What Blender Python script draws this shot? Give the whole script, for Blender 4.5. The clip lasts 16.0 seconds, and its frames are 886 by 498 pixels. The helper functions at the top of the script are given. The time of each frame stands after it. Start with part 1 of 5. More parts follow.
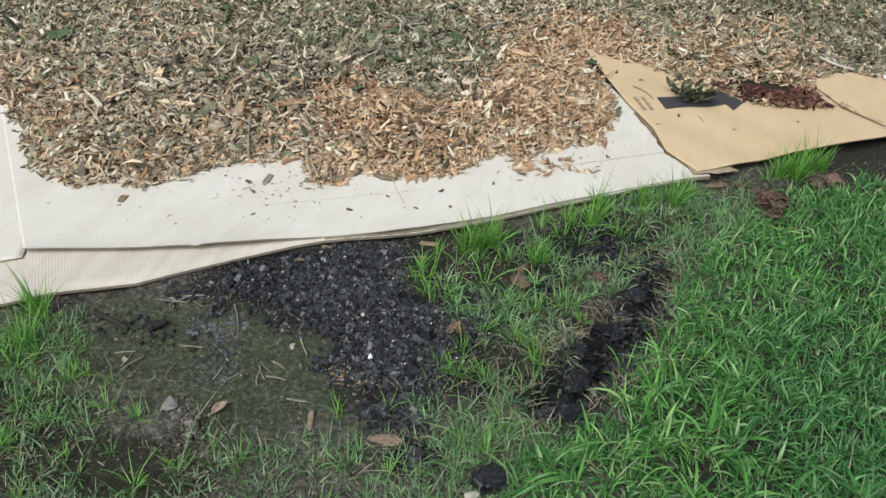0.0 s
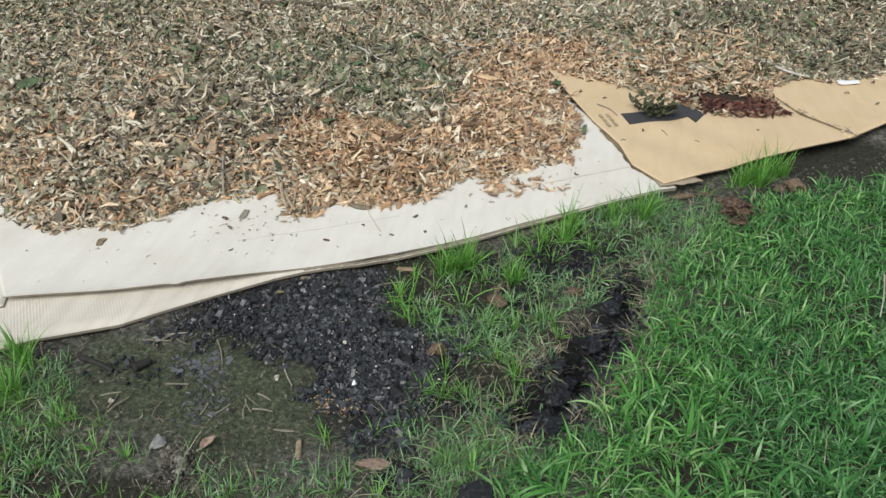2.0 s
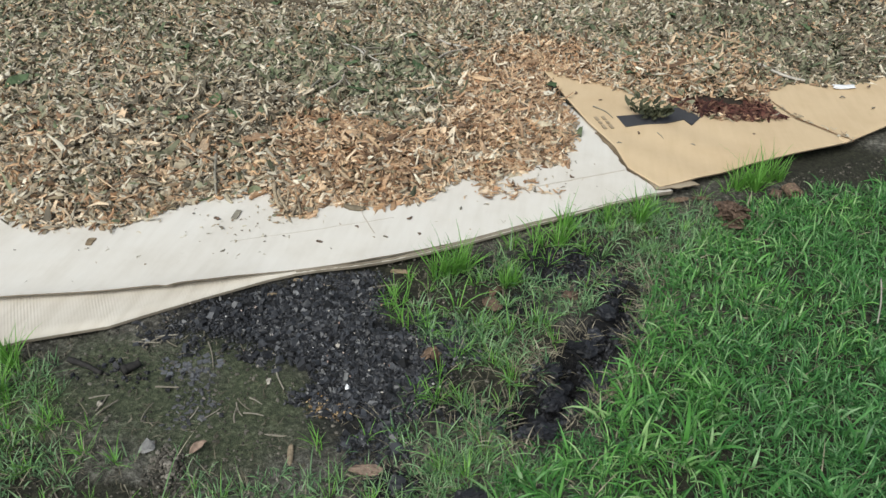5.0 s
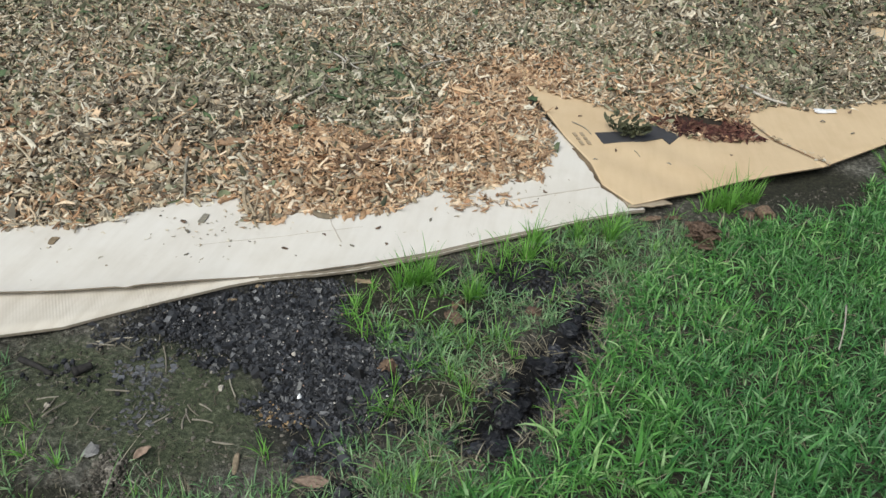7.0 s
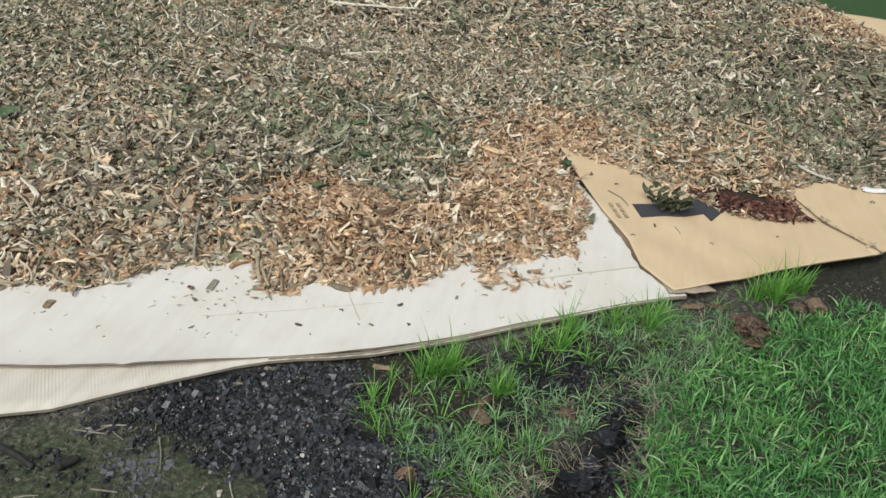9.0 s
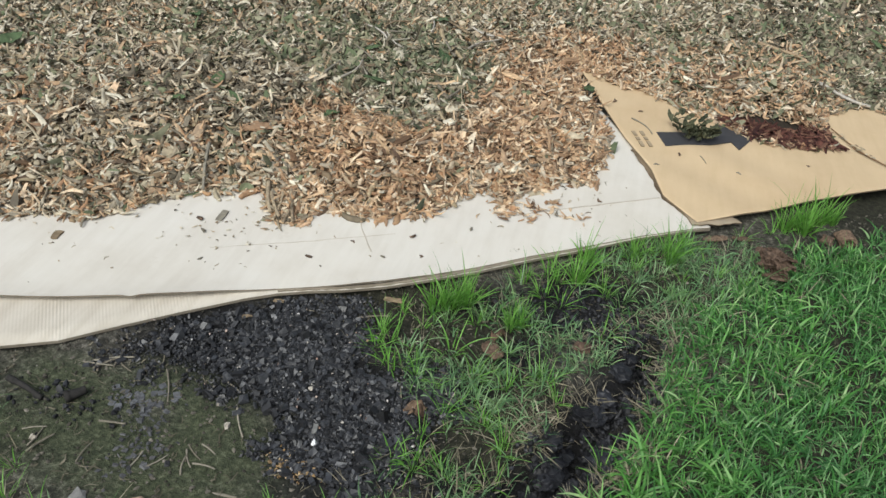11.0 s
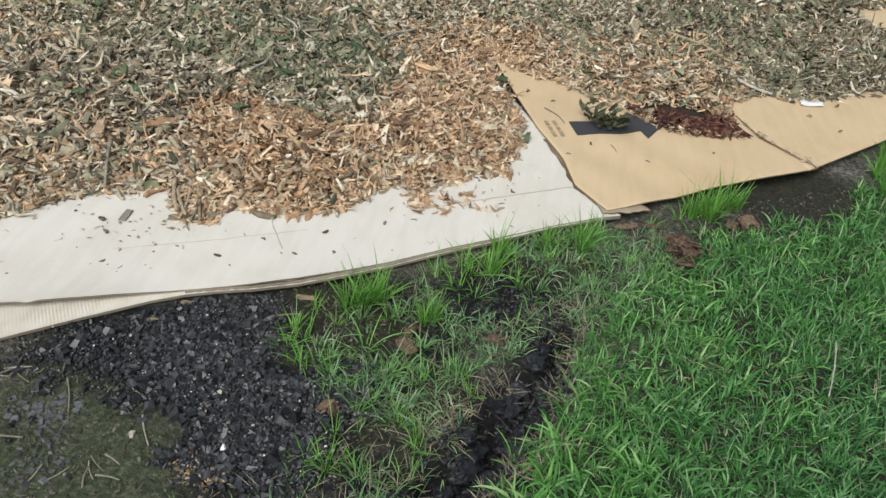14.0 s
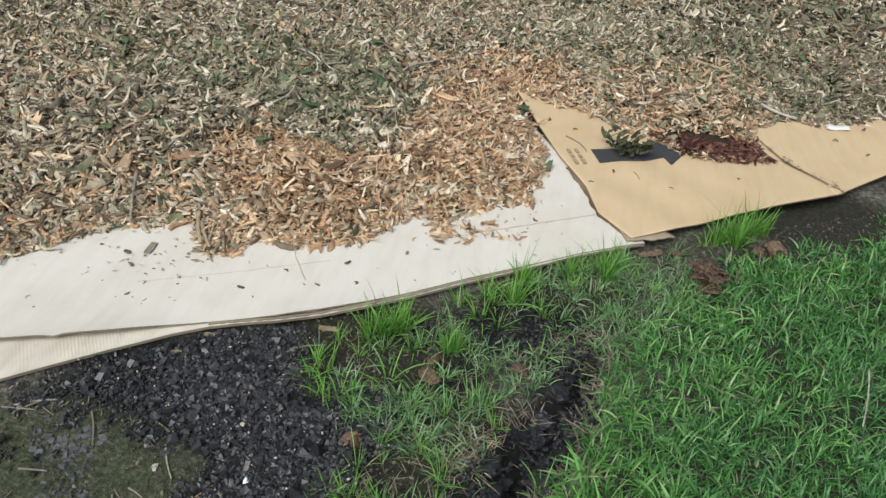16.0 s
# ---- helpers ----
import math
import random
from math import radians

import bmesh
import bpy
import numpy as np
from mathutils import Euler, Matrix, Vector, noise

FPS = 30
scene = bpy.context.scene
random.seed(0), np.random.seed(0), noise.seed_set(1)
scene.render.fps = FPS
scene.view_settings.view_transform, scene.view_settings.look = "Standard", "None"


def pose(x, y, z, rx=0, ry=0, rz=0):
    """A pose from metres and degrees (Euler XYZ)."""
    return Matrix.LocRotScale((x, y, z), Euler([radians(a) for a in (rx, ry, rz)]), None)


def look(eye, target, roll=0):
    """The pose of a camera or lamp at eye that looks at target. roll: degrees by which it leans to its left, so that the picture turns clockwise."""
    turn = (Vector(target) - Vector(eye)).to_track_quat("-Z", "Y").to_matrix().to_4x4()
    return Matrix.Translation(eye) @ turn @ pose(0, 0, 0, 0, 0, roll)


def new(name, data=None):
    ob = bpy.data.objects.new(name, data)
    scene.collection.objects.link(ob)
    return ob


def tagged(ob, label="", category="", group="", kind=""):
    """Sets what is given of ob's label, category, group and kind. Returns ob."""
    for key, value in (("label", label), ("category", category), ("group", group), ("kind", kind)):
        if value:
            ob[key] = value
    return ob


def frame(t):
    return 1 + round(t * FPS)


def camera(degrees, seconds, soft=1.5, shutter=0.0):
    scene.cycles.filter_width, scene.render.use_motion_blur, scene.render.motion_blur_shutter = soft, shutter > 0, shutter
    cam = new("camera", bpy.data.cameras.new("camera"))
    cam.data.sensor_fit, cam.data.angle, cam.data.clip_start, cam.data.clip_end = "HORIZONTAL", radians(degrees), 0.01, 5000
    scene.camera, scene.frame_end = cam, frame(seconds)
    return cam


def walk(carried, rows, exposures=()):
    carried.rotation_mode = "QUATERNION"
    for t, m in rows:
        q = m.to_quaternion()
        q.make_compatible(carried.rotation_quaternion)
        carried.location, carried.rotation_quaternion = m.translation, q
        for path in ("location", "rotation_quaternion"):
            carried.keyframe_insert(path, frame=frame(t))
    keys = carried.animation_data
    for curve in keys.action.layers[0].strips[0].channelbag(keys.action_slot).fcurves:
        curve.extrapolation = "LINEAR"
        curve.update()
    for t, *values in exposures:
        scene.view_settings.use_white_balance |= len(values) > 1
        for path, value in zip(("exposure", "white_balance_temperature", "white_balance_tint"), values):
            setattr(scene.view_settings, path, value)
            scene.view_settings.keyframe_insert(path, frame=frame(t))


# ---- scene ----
cam = camera(57.2, 16.0, soft=1.5)
PATH = [
    (0, (0.353, 0.041, 1.338), (0.067, 1.652, 0.188), 4.1),
    (0.5, (0.349, 0.032, 1.342), (0.069, 1.643, 0.19), 3.1),
    (1, (0.355, 0.026, 1.341), (0.087, 1.635, 0.184), 3.9),
    (1.5, (0.361, 0.013, 1.351), (0.092, 1.618, 0.188), 2.5),
    (2, (0.37, 0.004, 1.366), (0.124, 1.657, 0.266), 1.7),
    (2.5, (0.363, 0.006, 1.364), (0.132, 1.683, 0.299), 2.4),
    (3, (0.357, 0.013, 1.353), (0.133, 1.698, 0.299), 2.7),
    (3.5, (0.353, 0.022, 1.351), (0.137, 1.699, 0.282), 2.3),
    (6, (0.374, 0.032, 1.364), (0.143, 1.686, 0.263), 2.7),
    (6.5, (0.413, 0.045, 1.366), (0.199, 1.707, 0.275), 3.3),
    (7, (0.444, 0.057, 1.357), (0.224, 1.728, 0.28), 4.6),
    (7.5, (0.425, 0.08, 1.366), (0.165, 1.748, 0.293), 3.8),
    (8, (0.368, 0.178, 1.378), (0.093, 1.864, 0.338), 4.7),
    (8.2, (0.329, 0.227, 1.387), (0.067, 1.929, 0.37), 5.8),
    (10.3, (0.357, 0.319, 1.366), (0.117, 1.985, 0.286), 7.6),
    (10.5, (0.358, 0.329, 1.363), (0.11, 1.977, 0.258), 7.2),
    (11, (0.363, 0.352, 1.353), (0.085, 1.949, 0.181), 6.5),
    (11.5, (0.373, 0.37, 1.352), (0.06, 1.929, 0.138), 4.5),
    (12, (0.384, 0.38, 1.365), (0.075, 1.915, 0.12), 3.7),
    (12.5, (0.395, 0.385, 1.372), (0.152, 1.936, 0.132), 5.1),
    (13, (0.403, 0.38, 1.373), (0.234, 1.959, 0.158), 6.8),
    (13.5, (0.404, 0.38, 1.373), (0.281, 1.975, 0.172), 7.5),
    (14, (0.401, 0.379, 1.366), (0.299, 1.992, 0.188), 8.7),
    (14.5, (0.394, 0.382, 1.365), (0.301, 2.01, 0.206), 9.3),
    (15, (0.404, 0.383, 1.365), (0.281, 2.02, 0.223), 7.7),
    (15.5, (0.4, 0.388, 1.362), (0.259, 2.031, 0.231), 7.5),
    (16, (0.407, 0.387, 1.364), (0.232, 2.03, 0.237), 6.7),
]
walk(cam, [(t, look(eye, target, roll)) for t, eye, target, roll in PATH],
     exposures=[(0, 0.425, 6250, 5), (3, 0.42, 6280, 5), (7.5, 0.395, 6300, 5), (16, 0.38, 6360, 6)])

# ---- light: bright overcast sky ----
world = bpy.data.worlds.new("sky")
scene.world = world
world.use_nodes = True
wt = world.node_tree
sky = wt.nodes.new("ShaderNodeTexSky")
sky.sky_type = "NISHITA"
sky.sun_disc = False
sky.sun_elevation, sky.sun_rotation = radians(52), radians(200)
sky.air_density, sky.dust_density = 1.0, 4.0
grey = wt.nodes.new("ShaderNodeHueSaturation")
grey.inputs["Saturation"].default_value = 0.5
wt.links.new(sky.outputs[0], grey.inputs["Color"])
wt.links.new(grey.outputs[0], wt.nodes["Background"].inputs[0])
wt.nodes["Background"].inputs[1].default_value = 0.088
sun_data = bpy.data.lights.new("sun", "SUN")
sun_data.energy, sun_data.angle, sun_data.color = 2.0, radians(40), (1.0, 0.98, 0.95)
sun = new("sun", sun_data)
sun.matrix_world = look((-1.5, -3.0, 6.0), (0.3, 2.3, 0))


# ---- helpers ----
def hashed(ix, iy, seed):
    h = (ix.astype(np.int64) * 374761393 + iy.astype(np.int64) * 668265263 + seed * 144665) & 0x7FFFFFFF
    h = ((h ^ (h >> 13)) * 1274126177) & 0x7FFFFFFF
    return ((h ^ (h >> 16)) & 0xFFFF) / 65535.0


def vnoise(x, y, size, seed=0):
    """Smooth value noise, -1 to 1, with lumps of the given size in metres."""
    x, y = np.asarray(x, float) / size, np.asarray(y, float) / size
    ix, iy = np.floor(x), np.floor(y)
    fx, fy = x - ix, y - iy
    fx, fy = fx * fx * (3 - 2 * fx), fy * fy * (3 - 2 * fy)
    a, b = hashed(ix, iy, seed), hashed(ix + 1, iy, seed)
    c, d = hashed(ix, iy + 1, seed), hashed(ix + 1, iy + 1, seed)
    return 2 * ((a * (1 - fx) + b * fx) * (1 - fy) + (c * (1 - fx) + d * fx) * fy) - 1


def inside(poly, x, y):
    """Whether points lie in a polygon."""
    x, y = np.asarray(x, float), np.asarray(y, float)
    r = np.zeros(x.shape, bool)
    for (x0, y0), (x1, y1) in zip(poly, poly[1:] + poly[:1]):
        if y0 != y1:
            r ^= ((y0 > y) != (y1 > y)) & (x < (x1 - x0) * (y - y0) / (y1 - y0) + x0)
    return r


def edge_distance(line, x, y, closed=True):
    """Distance to the nearest stretch of a line."""
    x, y = np.asarray(x, float), np.asarray(y, float)
    best = np.full(x.shape, 1e9)
    for (x0, y0), (x1, y1) in zip(line, line[1:] + (line[:1] if closed else [])):
        dx, dy = x1 - x0, y1 - y0
        t = np.clip(((x - x0) * dx + (y - y0) * dy) / max(dx * dx + dy * dy, 1e-9), 0, 1)
        best = np.minimum(best, np.hypot(x - x0 - t * dx, y - y0 - t * dy))
    return best


def depth_in(poly, x, y):
    """Distance to the outline, positive inside."""
    return edge_distance(poly, x, y) * np.where(inside(poly, x, y), 1, -1)


def step(a, b, v):
    t = np.clip((np.asarray(v, float) - a) / (b - a), 0, 1)
    return t * t * (3 - 2 * t)


def along(line, n):
    """n points evenly spaced along a line, rounded at its corners."""
    p = np.array(line, float)
    far = np.r_[0, np.cumsum(np.hypot(*np.diff(p, axis=0).T))]
    s = np.linspace(0, far[-1], n)
    return np.stack([np.interp(s, far, p[:, 0]), np.interp(s, far, p[:, 1])], 1)


def mesh_np(name, verts, quads, mat, smooth=False):
    """A mesh from arrays of corners and faces of one kind (three or four corners)."""
    me = bpy.data.meshes.new(name)
    verts, quads = np.asarray(verts, np.float32), np.asarray(quads, np.int32)
    me.vertices.add(len(verts))
    me.vertices.foreach_set("co", verts.ravel())
    me.loops.add(quads.size)
    me.loops.foreach_set("vertex_index", quads.ravel())
    me.polygons.add(len(quads))
    me.polygons.foreach_set("loop_start", np.arange(0, quads.size, quads.shape[1], dtype=np.int32))
    me.polygons.foreach_set("use_smooth", np.full(len(quads), smooth))
    me.update(calc_edges=True)
    me.validate()
    me.materials.append(mat)
    return me


def grid_quads(nu, nv):
    i = np.arange(nu * nv).reshape(nu, nv)
    return np.stack([i[:-1, :-1], i[1:, :-1], i[1:, 1:], i[:-1, 1:]], -1).reshape(-1, 4)


def part(name, data, parent=None, label="", m=None, mat=None):
    """One mesh object under a thing or part; data is a mesh or a bmesh."""
    if isinstance(data, bmesh.types.BMesh):
        me = bpy.data.meshes.new(name)
        data.to_mesh(me)
        data.free()
        me.materials.append(mat)
        data = me
    ob = new(name, data)
    if parent is not None:
        ob.parent = parent
    if m is not None:
        ob.matrix_basis = m
    return tagged(ob, label) if label else ob


# ---- materials ----
def material(name, rough=0.8, spec=0.3):
    mat = bpy.data.materials.new(name)
    mat.use_nodes = True
    b = mat.node_tree.nodes["Principled BSDF"]
    b.inputs["Roughness"].default_value = rough
    b.inputs["Specular IOR Level"].default_value = spec
    return mat, mat.node_tree, b


def ramp(tree, stops, source, mode="LINEAR"):
    r = tree.nodes.new("ShaderNodeValToRGB")
    r.color_ramp.interpolation = mode
    e = r.color_ramp.elements
    while len(e) < len(stops):
        e.new(0.5)
    for k, (at, col) in zip(e, stops):
        k.position, k.color = at, (*col, 1)
    tree.links.new(source, r.inputs[0])
    return r.outputs[0]


def noise_tex(tree, scale, detail=4, rough=0.6, stretch=None):
    n = tree.nodes.new("ShaderNodeTexNoise")
    n.inputs["Scale"].default_value, n.inputs["Detail"].default_value, n.inputs["Roughness"].default_value = scale, detail, rough
    c = tree.nodes.new("ShaderNodeTexCoord")
    out = c.outputs["Object"]
    if stretch:
        mp = tree.nodes.new("ShaderNodeMapping")
        mp.inputs["Scale"].default_value = stretch
        tree.links.new(out, mp.inputs[0])
        out = mp.outputs[0]
    tree.links.new(out, n.inputs["Vector"])
    return n.outputs["Fac"]


def mix(tree, kind, fac, a, b):
    m = tree.nodes.new("ShaderNodeMix")
    m.data_type, m.blend_type = "RGBA", kind
    for socket, v in ((m.inputs[0], fac), (m.inputs[6], a), (m.inputs[7], b)):
        if isinstance(v, (int, float)):
            socket.default_value = v
        elif isinstance(v, tuple):
            socket.default_value = (*v, 1)
        else:
            tree.links.new(v, socket)
    return m.outputs[2]


def bump(tree, bsdf, height, strength, distance):
    b = tree.nodes.new("ShaderNodeBump")
    b.inputs["Strength"].default_value, b.inputs["Distance"].default_value = strength, distance
    tree.links.new(height, b.inputs["Height"])
    tree.links.new(b.outputs[0], bsdf.inputs["Normal"])


def island(tree):
    return tree.nodes.new("ShaderNodeNewGeometry").outputs["Random Per Island"]


def per_object(tree):
    return tree.nodes.new("ShaderNodeObjectInfo").outputs["Random"]


def mat_pieces(name, stops, rough=0.8, spec=0.25, grain=60.0, source=island, translucent=0.0, lo=0.6, patches=None):
    """Many small pieces, each with its own tone, and grain within a piece."""
    mat, t, b = material(name, rough, spec)
    col = ramp(t, stops, source(t))
    g = noise_tex(t, grain, 3, 0.6)
    shade = ramp(t, [(0.3, (lo, lo, lo)), (0.7, (1, 1, 1))], g)
    out = mix(t, "MULTIPLY", 1.0, col, shade)
    if patches:
        out = mix(t, "MULTIPLY", 1.0, out, ramp(t, [(0.36, patches[0]), (0.6, patches[1])], noise_tex(t, 2.4, 4, 0.6)))
    t.links.new(out, b.inputs["Base Color"])
    bump(t, b, g, 0.4, 0.002)
    if translucent:
        b.inputs["Transmission Weight"].default_value = 0.0
        tr = t.nodes.new("ShaderNodeBsdfTranslucent")
        t.links.new(out, tr.inputs[0])
        mx = t.nodes.new("ShaderNodeMixShader")
        mx.inputs[0].default_value = translucent
        t.links.new(b.outputs[0], mx.inputs[1])
        t.links.new(tr.outputs[0], mx.inputs[2])
        t.links.new(mx.outputs[0], t.nodes["Material Output"].inputs[0])
    return mat


def spread(*cols):
    n = len(cols)
    return [(i / (n - 1), c) for i, c in enumerate(cols)]


FRESH = spread((0.1, 0.058, 0.035), (0.55, 0.355, 0.205), (0.7, 0.5, 0.31), (0.24, 0.145, 0.084), (0.86, 0.68, 0.47), (0.47, 0.265, 0.14), (0.12, 0.076, 0.048), (0.9, 0.77, 0.58), (0.6, 0.37, 0.2), (0.35, 0.22, 0.132), (0.78, 0.57, 0.36))
WEATHERED = spread((0.075, 0.058, 0.04), (0.38, 0.315, 0.215), (0.6, 0.515, 0.37), (0.17, 0.138, 0.095), (0.8, 0.72, 0.56), (0.4, 0.29, 0.18), (0.105, 0.085, 0.057), (0.87, 0.8, 0.64), (0.28, 0.23, 0.145), (0.48, 0.38, 0.24))
REDDISH = spread((0.03, 0.012, 0.011), (0.09, 0.034, 0.027), (0.15, 0.062, 0.045), (0.045, 0.018, 0.015), (0.3, 0.17, 0.11), (0.07, 0.026, 0.021), (0.11, 0.05, 0.038))
LEAFY = spread((0.09, 0.094, 0.06), (0.27, 0.265, 0.165), (0.16, 0.17, 0.105), (0.42, 0.4, 0.27), (0.085, 0.094, 0.06), (0.15, 0.19, 0.1), (0.33, 0.31, 0.205))
DUSK = spread((0.085, 0.072, 0.052), (0.23, 0.195, 0.14), (0.13, 0.11, 0.08), (0.34, 0.29, 0.21), (0.1, 0.086, 0.062))
COAL = spread((0.011, 0.011, 0.012), (0.04, 0.041, 0.046), (0.02, 0.02, 0.022), (0.072, 0.075, 0.084), (0.014, 0.014, 0.015), (0.032, 0.032, 0.035), (0.08, 0.083, 0.092), (0.018, 0.018, 0.019), (0.045, 0.047, 0.052))
GREEN = spread((0.03, 0.118, 0.026), (0.1, 0.305, 0.064), (0.064, 0.215, 0.047), (0.172, 0.42, 0.112), (0.035, 0.132, 0.031), (0.122, 0.34, 0.082), (0.24, 0.46, 0.17), (0.33, 0.51, 0.25))
DULL = spread((0.06, 0.14, 0.06), (0.2, 0.36, 0.16), (0.1, 0.22, 0.09), (0.34, 0.5, 0.27), (0.22, 0.35, 0.14))
m_fresh = mat_pieces("fresh_wood", FRESH, 0.68, 0.35)
m_weathered = mat_pieces("weathered_wood", WEATHERED, 0.68, 0.35)
m_reddish = mat_pieces("red_bark_shreds", REDDISH)
m_shred = mat_pieces("shredded_leaf", LEAFY)
m_dusk = mat_pieces("dark_shreds", DUSK)
m_char = mat_pieces("charcoal", COAL, rough=0.42, spec=0.5, grain=90)
m_soot = mat_pieces("sooty_clod", spread((0.007, 0.007, 0.008), (0.022, 0.022, 0.026), (0.011, 0.011, 0.012), (0.05, 0.052, 0.061)), rough=0.55, spec=0.4, grain=90)
m_grass = mat_pieces("grass_blade", GREEN, rough=0.45, spec=0.35, grain=25, translucent=0.25, lo=0.8, patches=((0.76, 0.8, 0.82), (1.14, 1.06, 0.94)))
# bluer, darker copy of grass_blade; the darkness stands in for shade in the lawn
m_cool = mat_pieces("cool_dark_grass_blade", spread((0.02, 0.082, 0.022), (0.067, 0.215, 0.053), (0.041, 0.15, 0.04), (0.12, 0.31, 0.09), (0.026, 0.103, 0.029), (0.17, 0.36, 0.125), (0.25, 0.42, 0.19)), rough=0.45, spec=0.35, grain=25, translucent=0.2, lo=0.75)
m_dull = mat_pieces("thin_grass_blade", DULL, rough=0.55, spec=0.3, grain=25, translucent=0.25, lo=0.75)
m_tuft = mat_pieces("bright_grass_blade", spread((0.1, 0.27, 0.04), (0.2, 0.44, 0.08), (0.14, 0.35, 0.05), (0.26, 0.5, 0.11)), rough=0.45, spec=0.4, grain=25, translucent=0.3, lo=0.8)
m_mid = mat_pieces("green_grass_blade", spread((0.07, 0.17, 0.05), (0.16, 0.32, 0.09), (0.11, 0.23, 0.075), (0.22, 0.38, 0.14)), rough=0.5, spec=0.35, grain=25, translucent=0.25, lo=0.75)
m_straw = mat_pieces("dry_grass", spread((0.22, 0.195, 0.135), (0.39, 0.35, 0.25), (0.15, 0.13, 0.09), (0.52, 0.47, 0.35)), grain=40, translucent=0.15)
m_litter = mat_pieces("plant_litter", spread((0.09, 0.08, 0.055), (0.19, 0.17, 0.12), (0.12, 0.105, 0.075), (0.3, 0.27, 0.2)), grain=40)
m_crumb = mat_pieces("soil_crumb", spread((0.035, 0.031, 0.025), (0.1, 0.09, 0.072), (0.055, 0.049, 0.039), (0.2, 0.18, 0.15), (0.07, 0.063, 0.05), (0.3, 0.27, 0.23)), grain=150)
m_sawdust = mat_pieces("sawdust", spread((0.26, 0.16, 0.07), (0.5, 0.34, 0.17), (0.16, 0.1, 0.05), (0.62, 0.48, 0.3), (0.34, 0.21, 0.095)), grain=200)
m_speck = mat_pieces("pale_speck", spread((0.3, 0.28, 0.25), (0.6, 0.56, 0.5), (0.35, 0.2, 0.14), (0.75, 0.73, 0.7), (0.2, 0.2, 0.2)), grain=150)
m_ash = mat_pieces("ash_flake", spread((0.07, 0.072, 0.076), (0.13, 0.133, 0.14), (0.05, 0.05, 0.054), (0.18, 0.18, 0.182)), grain=110)
o_fresh = mat_pieces("fresh_chip", FRESH, source=per_object)
o_weathered = mat_pieces("weathered_chip", WEATHERED, source=per_object)
o_coal = mat_pieces("charcoal_piece", COAL, rough=0.42, spec=0.5, grain=90, source=per_object)
o_twig = mat_pieces("dry_twig", spread((0.16, 0.14, 0.105), (0.29, 0.265, 0.21), (0.21, 0.185, 0.145), (0.38, 0.35, 0.28)), source=per_object, grain=120)
o_bark = mat_pieces("brown_bark", spread((0.15, 0.1, 0.072), (0.2, 0.135, 0.095), (0.27, 0.185, 0.128)), source=per_object, grain=90, lo=0.22)
o_leaf = mat_pieces("dead_leaf", spread((0.15, 0.095, 0.064), (0.11, 0.07, 0.047), (0.22, 0.15, 0.1)), source=per_object, grain=60, lo=0.4)
o_dead = mat_pieces("pink_brown_leaf", spread((0.24, 0.165, 0.125), (0.33, 0.24, 0.185)), source=per_object, grain=70, lo=0.45)
o_tan = mat_pieces("tan_wood", spread((0.24, 0.18, 0.115), (0.38, 0.29, 0.185)), source=per_object, grain=70, lo=0.45)
o_slate = mat_pieces("grey_slate", spread((0.07, 0.073, 0.08), (0.15, 0.155, 0.168), (0.1, 0.104, 0.113)), rough=0.6, source=per_object, grain=90, lo=0.7)
o_stone = mat_pieces("grey_stone", spread((0.2, 0.2, 0.19), (0.3, 0.29, 0.28)), source=per_object, grain=80)
o_fork = mat_pieces("split_stick", spread((0.3, 0.235, 0.16), (0.52, 0.42, 0.29)), source=per_object, grain=90, lo=0.45)
o_cream = mat_pieces("cream_wood", spread((0.68, 0.6, 0.45), (0.78, 0.72, 0.58)), source=per_object, grain=70, lo=0.75)
o_pale = mat_pieces("pale_stone", spread((0.45, 0.4, 0.33), (0.55, 0.51, 0.45)), source=per_object, grain=80)
o_clod = mat_pieces("black_clod", spread((0.009, 0.009, 0.01), (0.045, 0.047, 0.056), (0.014, 0.014, 0.016), (0.028, 0.03, 0.036)), rough=0.45, source=per_object, grain=70, lo=0.4)
o_plastic = mat_pieces("white_plastic", spread((0.75, 0.76, 0.78), (0.8, 0.8, 0.8)), rough=0.35, spec=0.5, source=per_object, grain=30, lo=0.9)
o_burnt = mat_pieces("burnt_wood", spread((0.03, 0.028, 0.027), (0.06, 0.055, 0.05)), source=per_object, grain=90, lo=0.5)
o_green = mat_pieces("green_leaf", spread((0.08, 0.125, 0.06), (0.13, 0.19, 0.09), (0.1, 0.14, 0.08)), source=per_object, grain=40, translucent=0.2)
m_print = mat_pieces("black_print", spread((0.05, 0.05, 0.055), (0.06, 0.06, 0.065)), grain=40, lo=0.8)
m_ink = mat_pieces("grey_print", spread((0.34, 0.265, 0.175), (0.38, 0.3, 0.2)), grain=40, lo=0.8)


